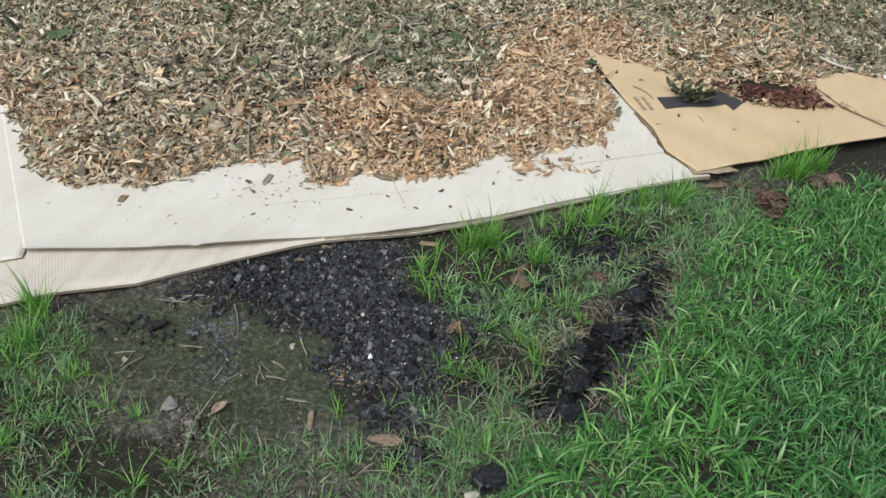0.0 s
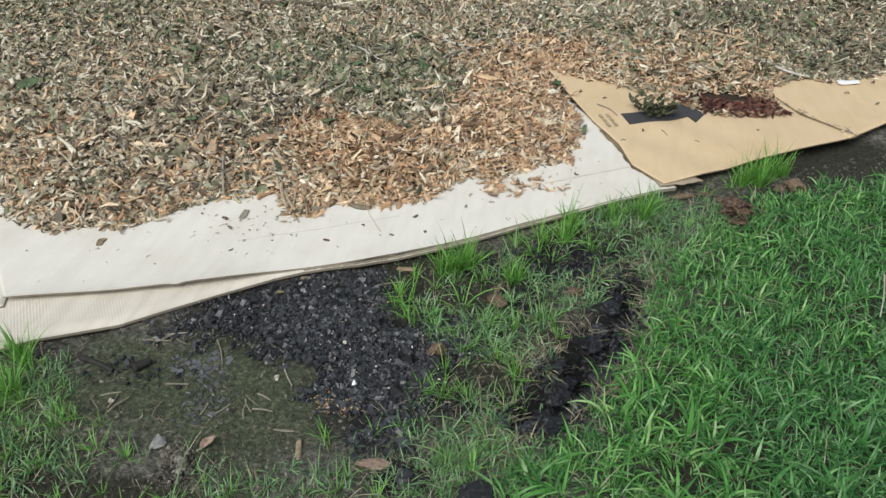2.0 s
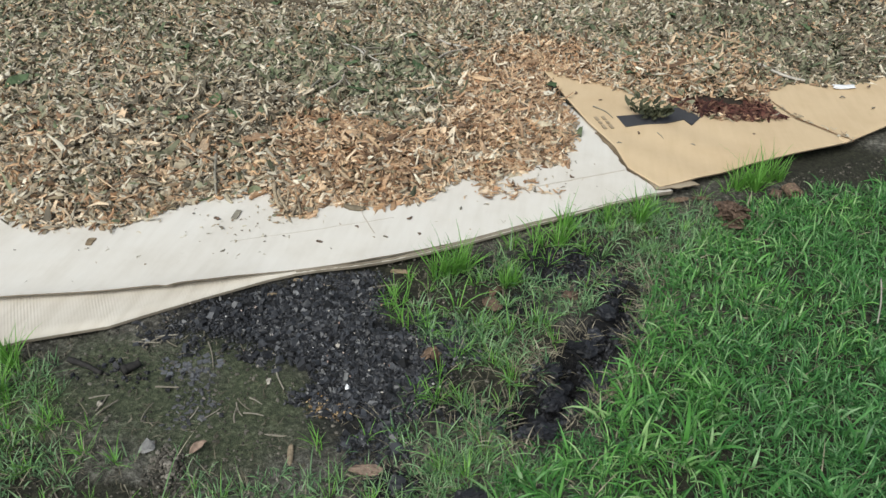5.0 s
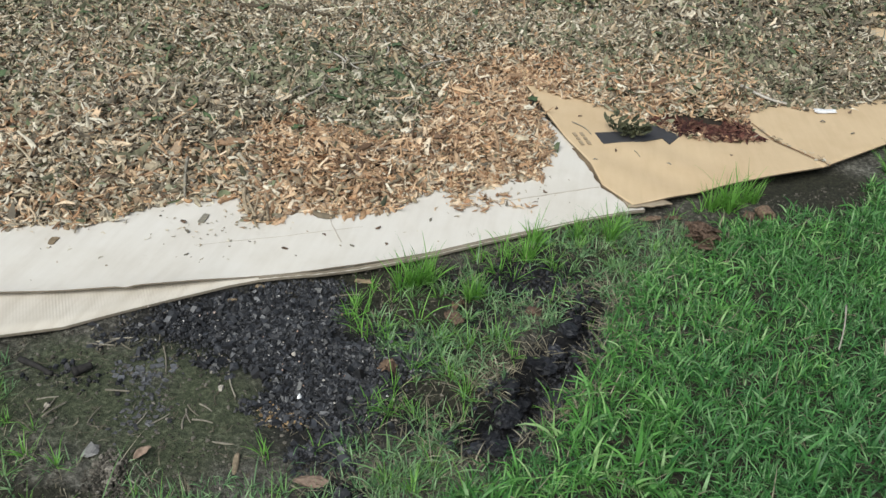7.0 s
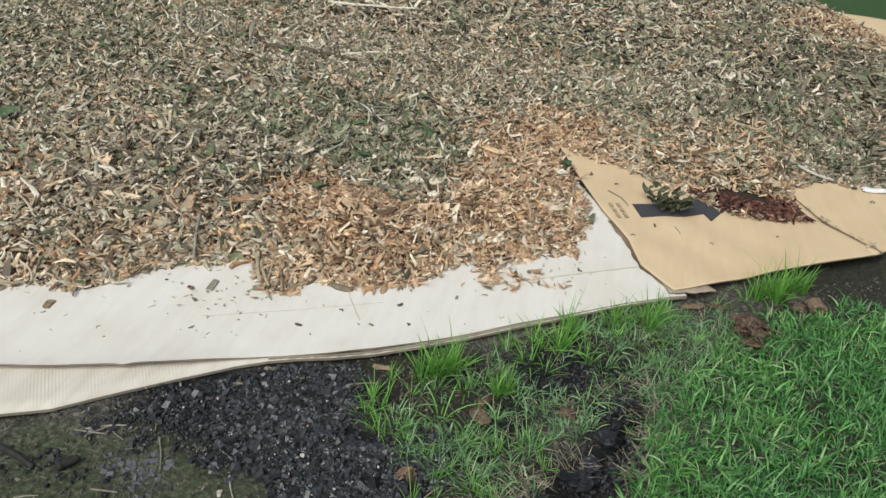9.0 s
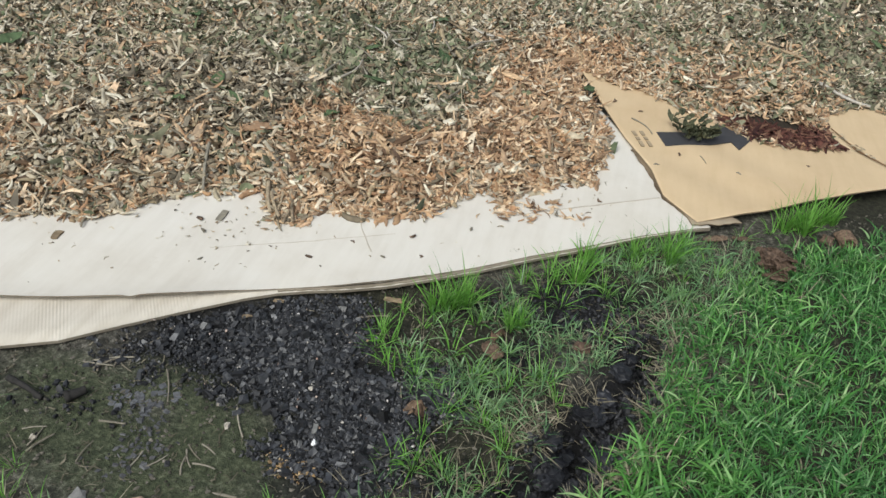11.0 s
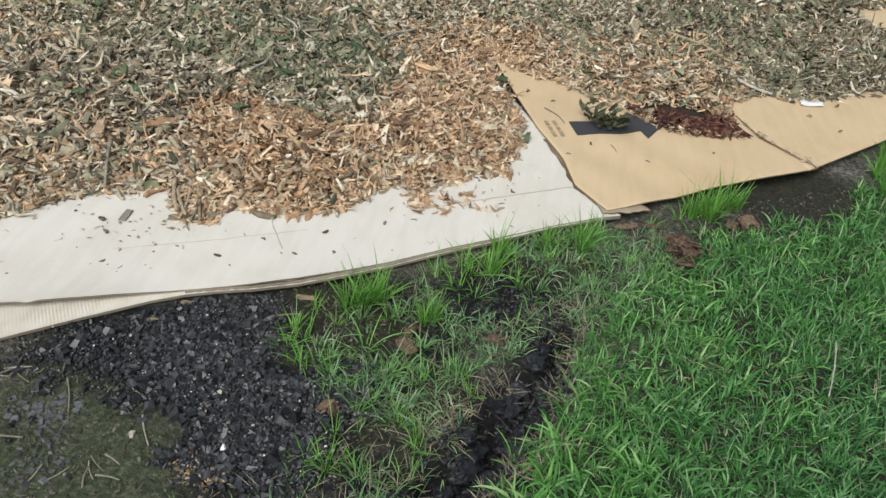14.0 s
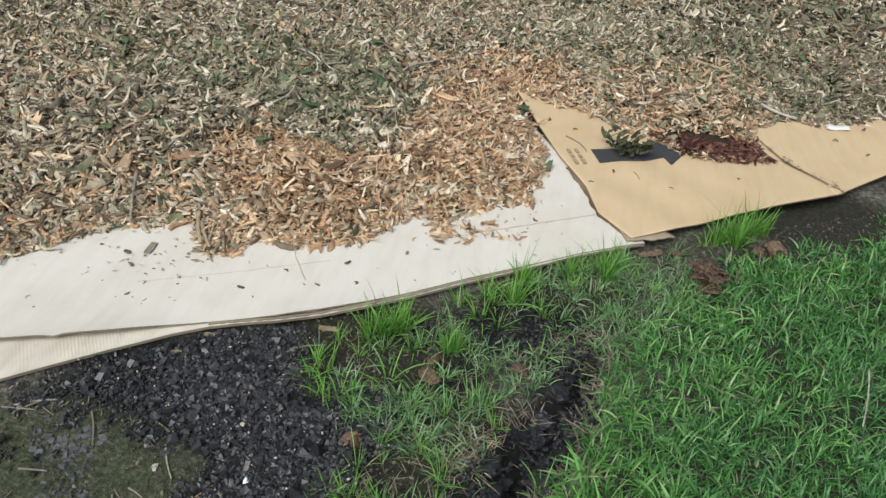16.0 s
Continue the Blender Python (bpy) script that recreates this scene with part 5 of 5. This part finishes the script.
tagged(new("plant_litter", pieces_mesh("plant_litter", lx_, ly_, ground_z(lx_, ly_) + 0.003, rng, (0.017, 0.0022, 0.0012), m_litter, 0.12, 0.5, False, 0.5)), "fine dry plant litter on damp soil", "litter", kind="stuff")


# ---- grass ----
def blades_mesh(name, x, y, z, rng, length, width, mat, lean=(0.35, 0.3), bend=(0.9, 0.4), yaw=None, segs=4):
    """Tapered, arching grass blades."""
    n = len(x)
    L = length * np.exp(rng.normal(0, 0.3, n))
    W = width * np.exp(rng.normal(0, 0.25, n)) / 2
    yaw = rng.uniform(0, 2 * math.pi, n) if yaw is None else yaw
    lean, bend = np.abs(rng.normal(*lean, n)), np.abs(rng.normal(*bend, n))
    u = np.linspace(0, 1, segs + 1)
    ang = np.minimum(lean[:, None] + bend[:, None] * u[None], 2.1)
    ds = L[:, None] / segs
    h = np.concatenate([np.zeros((n, 1)), np.cumsum(np.sin(ang[:, :-1]) * ds, 1)], 1)
    v = np.concatenate([np.zeros((n, 1)), np.cumsum(np.cos(ang[:, :-1]) * ds, 1)], 1)
    v = np.maximum(v, 0.004 * u)
    w = W[:, None] * np.interp(u, [0, 0.25, 0.5, 0.75, 1], [0.7, 1.0, 0.85, 0.55, 0.06])[None]
    twist = yaw[:, None] + rng.normal(0, 0.5, n)[:, None] * u[None]
    roll = rng.normal(0, 0.5, n)[:, None]
    P = np.empty((n, segs + 1, 2, 3))
    for side, sg in ((0, -1), (1, 1)):
        P[:, :, side, 0] = x[:, None] + h * np.cos(yaw)[:, None] - sg * w * np.sin(twist) * np.cos(roll)
        P[:, :, side, 1] = y[:, None] + h * np.sin(yaw)[:, None] + sg * w * np.cos(twist) * np.cos(roll)
        P[:, :, side, 2] = z[:, None] + v + sg * w * np.sin(roll)
    a = np.arange(segs) * 2
    f = np.stack([a, a + 1, a + 3, a + 2], -1)
    q = (np.arange(n)[:, None, None] * (2 * segs + 2) + f[None]).reshape(-1, 4)
    return mesh_np(name, P.reshape(-1, 3), q, mat, True)


def tufted(rng, x, y, each, spread_):
    """Roots of blades gathered round the given places, each blade turned outwards."""
    n = len(x)
    a = rng.uniform(0, 2 * math.pi, n * each)
    r = spread_ * rng.uniform(0, 1, n * each)
    return np.repeat(x, each) + r * np.cos(a), np.repeat(y, each) + r * np.sin(a), a + rng.normal(0, 0.5, n * each)


def grass(name, poly, count, box, each, spread_, length, width, mat, label, ragged, patchy, lean, bend, seed, other=None):
    r = np.random.default_rng(seed)
    x, y = scatter(r, poly, count, box, ragged)
    k = vnoise(x, y, 0.17, seed) * 0.75 + vnoise(x, y, 0.05, seed + 1) * 0.35 > r.uniform(-1, 1, len(x)) * 0.5 - 1 + patchy
    x, y = x[k], y[k]
    k = depth_in(TRENCH, x, y) + 0.085 * vnoise(x, y, 0.08, 92) < 0.01
    k &= r.uniform(0, 1, len(x)) > 0.85 * step(0.14, 0.05, np.hypot(x - 0.45, (y - 2.06) * 1.3) + 0.05 * vnoise(x, y, 0.05, 93))
    for px, py, pr in ((-0.04, 1.88, 0.12), (0.04, 2.0, 0.09), (0.17, 1.86, 0.15), (0.2, 2.06, 0.09), (0.33, 2.08, 0.08), (0.3, 1.84, 0.06), (0.26, 1.71, 0.04), (0.15, 1.6, 0.06), (0.24, 1.54, 0.035), (0.2, 1.43, 0.04), (0.45, 1.74, 0.09), (0.4, 1.85, 0.06), (0.6, 2.2, 0.07), (0.7, 2.28, 0.06), (0.52, 2.14, 0.06), (-0.45, 1.0, 0.16), (-0.85, 1.0, 0.14)):
        k &= r.uniform(0, 1, len(x)) > 0.93 * step(pr, pr * 0.55, np.hypot(x - px, y - py) + 0.04 * vnoise(x, y, 0.05, 96))
    bx, by, a = tufted(r, x[k], y[k], each, spread_)
    kinds = [(mat, np.ones(len(bx), bool))]
    if other:
        # right and near-right lawn takes the darker copy, shade painted as blade colour
        cool = step(1.0, 0.5, np.hypot((bx - 1.8) * 0.9, by - 1.4) + 0.2 * vnoise(bx, by, 0.2, 91)) > r.uniform(0, 1, len(bx))
        cool |= step(0.6, 0.25, np.hypot(bx - 1.3, by - 1.0) + 0.15 * vnoise(bx, by, 0.2, 97)) > r.uniform(0, 1, len(bx))
        kinds = [(mat, ~cool), (other, cool)]
    for m, k in kinds:
        ob = tagged(new(name, blades_mesh(name, bx[k], by[k], ground_z(bx[k], by[k]) - 0.003, r, length, width, m, lean, bend, a[k])), label, "grass", kind="stuff")
    return ob


VIEW = (0.2, 2.7, 0.75, 3.9)
grass("lawn", LAWN, 7600, VIEW, 8, 0.017, 0.046, 0.0038, m_grass, "lush green uncut lawn grass", 0.05, 0.1, (0.6, 0.4), (1.4, 0.6), 61, m_cool)
grass("lawn", LAWN, 1200, VIEW, 6, 0.012, 0.056, 0.0058, m_grass, "broad bright blades standing out of the lawn", 0.05, 0.3, (0.6, 0.35), (1.5, 0.5), 62, m_cool)
grass("lawn", LAWN, 420, (0.3, 2.1, 0.75, 1.65), 7, 0.014, 0.078, 0.0064, m_grass, "broad long blades in the near lawn", 0.05, 0.4, (0.6, 0.35), (1.4, 0.5), 64, m_cool)
# understory in the darker green, so gaps between upper blades look shaded
grass("lawn", LAWN, 14500, VIEW, 5, 0.018, 0.036, 0.0034, m_cool, "short grass under the lawn blades, coloured darker for shade", 0.06, 0.0, (0.7, 0.4), (0.7, 0.4), 63)
grass("lawn", LAWN, 2600, VIEW, 2, 0.02, 0.055, 0.0026, m_straw, "dry straw thatch in the lawn", 0.08, 0.2, (1.1, 0.3), (0.5, 0.3), 65)
grass("thin_grass", MIDDLE, 4700, (-0.1, 1.0, 1.05, 2.6), 5, 0.013, 0.043, 0.003, m_dull, "thin short grass on sooty soil", 0.04, 1.1, (0.5, 0.4), (1.3, 0.5), 67)
grass("thin_grass", MIDDLE, 4600, (-0.1, 1.0, 1.05, 2.6), 2, 0.02, 0.04, 0.0018, m_straw, "dry straw on sooty soil", 0.06, 0.3, (1.2, 0.3), (0.5, 0.3), 69)
grass("thin_grass", NEAR, 4600, (-1.25, 0.42, 0.7, 1.42), 5, 0.012, 0.03, 0.0026, m_dull, "short thin grass on damp soil", 0.05, 0.72, (0.6, 0.4), (0.8, 0.4), 71)
grass("thin_grass", NEAR, 1800, (-1.25, 0.42, 0.7, 1.42), 2, 0.02, 0.045, 0.0018, m_straw, "dry straw on damp soil", 0.06, 0.3, (1.2, 0.3), (0.5, 0.3), 73)

wr = np.random.default_rng(95)
wx, wy = wr.uniform(-2.6, 4.5, 15000), wr.uniform(-1.8, 4.2, 15000)
wk = (wy < 0.66 * wx + 1.6) & ~((wx > 0.2) & (wx < 2.7) & (wy > 0.75)) & ~((wx > -1.25) & (wx < 0.42) & (wy > 0.7)) & (wr.uniform(0, 1, 15000) < step(3.6, 1.6, np.hypot(wx - 0.9, wy - 1.2)))
wx, wy, wa = tufted(wr, wx[wk], wy[wk], 4, 0.02)
tagged(new("lawn", blades_mesh("lawn", wx, wy, ground_z(wx, wy) - 0.003, wr, 0.06, 0.006, m_cool, (0.6, 0.4), (0.9, 0.4), wa, 3)), "green lawn grass round the bed", "grass", kind="stuff")
hr = np.random.default_rng(88)
hx, hy = hr.uniform(0.22, 0.95, 6000), hr.uniform(1.1, 2.25, 6000)
hd = depth_in(TRENCH, hx, hy)
hk = (hd < 0.02) & (hd > -0.12) & (hr.uniform(0, 1, 6000) < step(-0.12, -0.03, hd)) & (vnoise(hx, hy, 0.08, 94) > -0.3) & (hd < -0.008)
hx, hy, ha = tufted(hr, hx[hk], hy[hk], 2, 0.015)
tagged(new("dead_grass", blades_mesh("dead_grass", hx, hy, ground_z(hx, hy), hr, 0.042, 0.0022, m_straw, (1.15, 0.35), (0.5, 0.3), ha)), "scorched dry grass round the burnt hollow", "grass", kind="stuff")
trng = np.random.default_rng(77)


def tuft_mesh(blades, length, width, lean, mat, bend=0.8):
    x, y, a = tufted(trng, np.zeros(1), np.zeros(1), blades, 0.018)
    return blades_mesh("grass_tuft", x, y, np.zeros(len(x)) - 0.004, trng, length, width, mat, (lean, 0.3), (bend, 0.4), a, 5)


big_tufts = [tuft_mesh(46, 0.095, 0.0038, 0.22, m_tuft, 0.45) for _ in range(4)]
small_tufts = [tuft_mesh(17, 0.066, 0.003, 0.4, m_tuft) for _ in range(6)]
thin_tufts = [tuft_mesh(16, 0.066, 0.0028, 0.6, m_mid) for _ in range(6)]
TUFTS_BIG = [(0.44, 2.29), (0.43, 2.19), (0.579, 2.375), (0.69, 2.43), (-0.9, 1.37), (-0.87, 1.35), (0.11, 1.955), (0.155, 1.985), (0.08, 1.935), (0.13, 1.97), (0.305, 1.945), (0.285, 1.93), (1.04, 2.7), (1.08, 2.74), (1.12, 2.75), (1.16, 2.79), (1.2, 2.8), (1.1, 2.7), (1.78, 3.22), (1.86, 3.38), (1.77, 3.08), (0.68, 2.38), (-0.85, 1.25), (1.95, 3.5), (1.82, 3.3)]
TUFTS_SMALL = [(-0.804, 1.237), (-0.829, 1.324), (-0.686, 1.176), (-0.653, 1.202), (-0.481, 1.114), (-0.668, 1.047), (-0.586, 1.196), (-0.553, 1.124), (-0.22, 1.056), (-0.571, 0.988), (-0.694, 0.975), (0.031, 1.286), (0.098, 1.298), (0.158, 1.447), (-0.006, 1.112), (-0.07, 1.244),
               (0.203, 1.229), (0.295, 1.295), (0.112, 1.451), (0.332, 1.448), (-0.02, 1.83), (0.03, 1.705), (0.1, 1.695), (0.06, 1.715), (-0.02, 1.76), (0.01, 1.79), (0.312, 1.726), (0.279, 1.611), (0.332, 1.527), (0.16, 1.8), (0.23, 1.74), (0.2, 1.92), (0.38, 1.79),
               (0.42, 2.249), (0.375, 2.18), (0.67, 2.42), (0.4, 2.08), (0.35, 2.1), (0.5, 2.2), (0.63, 1.98), (0.43, 1.72), (0.55, 1.56), (0.9, 2.6), (1.0, 2.66), (0.74, 2.45), (0.22, 1.45)]
tr = random.Random(41)
for k in range(26):  # the loose fringe beside the boards and the patch at the near end of them
    if k < 12:
        x = tr.uniform(0.26, 0.82)
        TUFTS_SMALL.append((x, float(np.interp(x, [0.26, 0.34, 0.51, 0.75, 0.85], [2.12, 2.2, 2.34, 2.49, 2.55])) + tr.uniform(-0.02, 0.02)))
    else:
        x = tr.uniform(-1.0, -0.62)
        TUFTS_SMALL.append((x, float(np.interp(x, [-1.0, -0.86, -0.6], [1.3, 1.36, 1.2])) - tr.uniform(0.01, 0.22)))
for k, (x, y) in enumerate(TUFTS_BIG):
    tagged(lay("grass_tuft", big_tufts[k % 4], x, y, float(ground_z(x, y)), k * 2.1, None, 0, trng.uniform(0.72, 1.0) * (1.15 if x > 0.9 else 1.0)), "tall bright green grass tuft on dark soil", "grass tuft", "grass tufts")
for k, (x, y) in enumerate(TUFTS_SMALL):
    tagged(lay("grass_tuft", small_tufts[k % 6], x, y, float(ground_z(x, y)), k * 2.1, None, 0, trng.uniform(0.7, 1.15) * (0.78 if y < 1.36 else 1.0)), "small bright green grass tuft on dark soil", "grass tuft", "grass tufts")
for poly, box, n in ((MIDDLE, (-0.1, 0.95, 1.05, 2.55), 70), (NEAR, (-1.1, 0.4, 0.85, 1.4), 72)):
    made = 0
    while made < n:
        x, y = trng.uniform(box[0], box[1]), trng.uniform(box[2], box[3])
        if depth_in(poly, x, y) > 0.01 and depth_in(TRENCH, x, y) < -0.045:
            tagged(lay("grass_tuft", (thin_tufts, thin_tufts, small_tufts)[made % 3][made % 6], x, y, float(ground_z(x, y)), trng.uniform(0, 6.3), None, 0, trng.uniform(0.45, 0.95)), "small green grass tuft on damp soil", "grass tuft", "grass tufts")
            made += 1
twig(1.335, 2.09, 1.265, 1.87, 0.0026, o_pale, "long pale straw lying across the lawn", 0.06, 0.062, "straw", "")
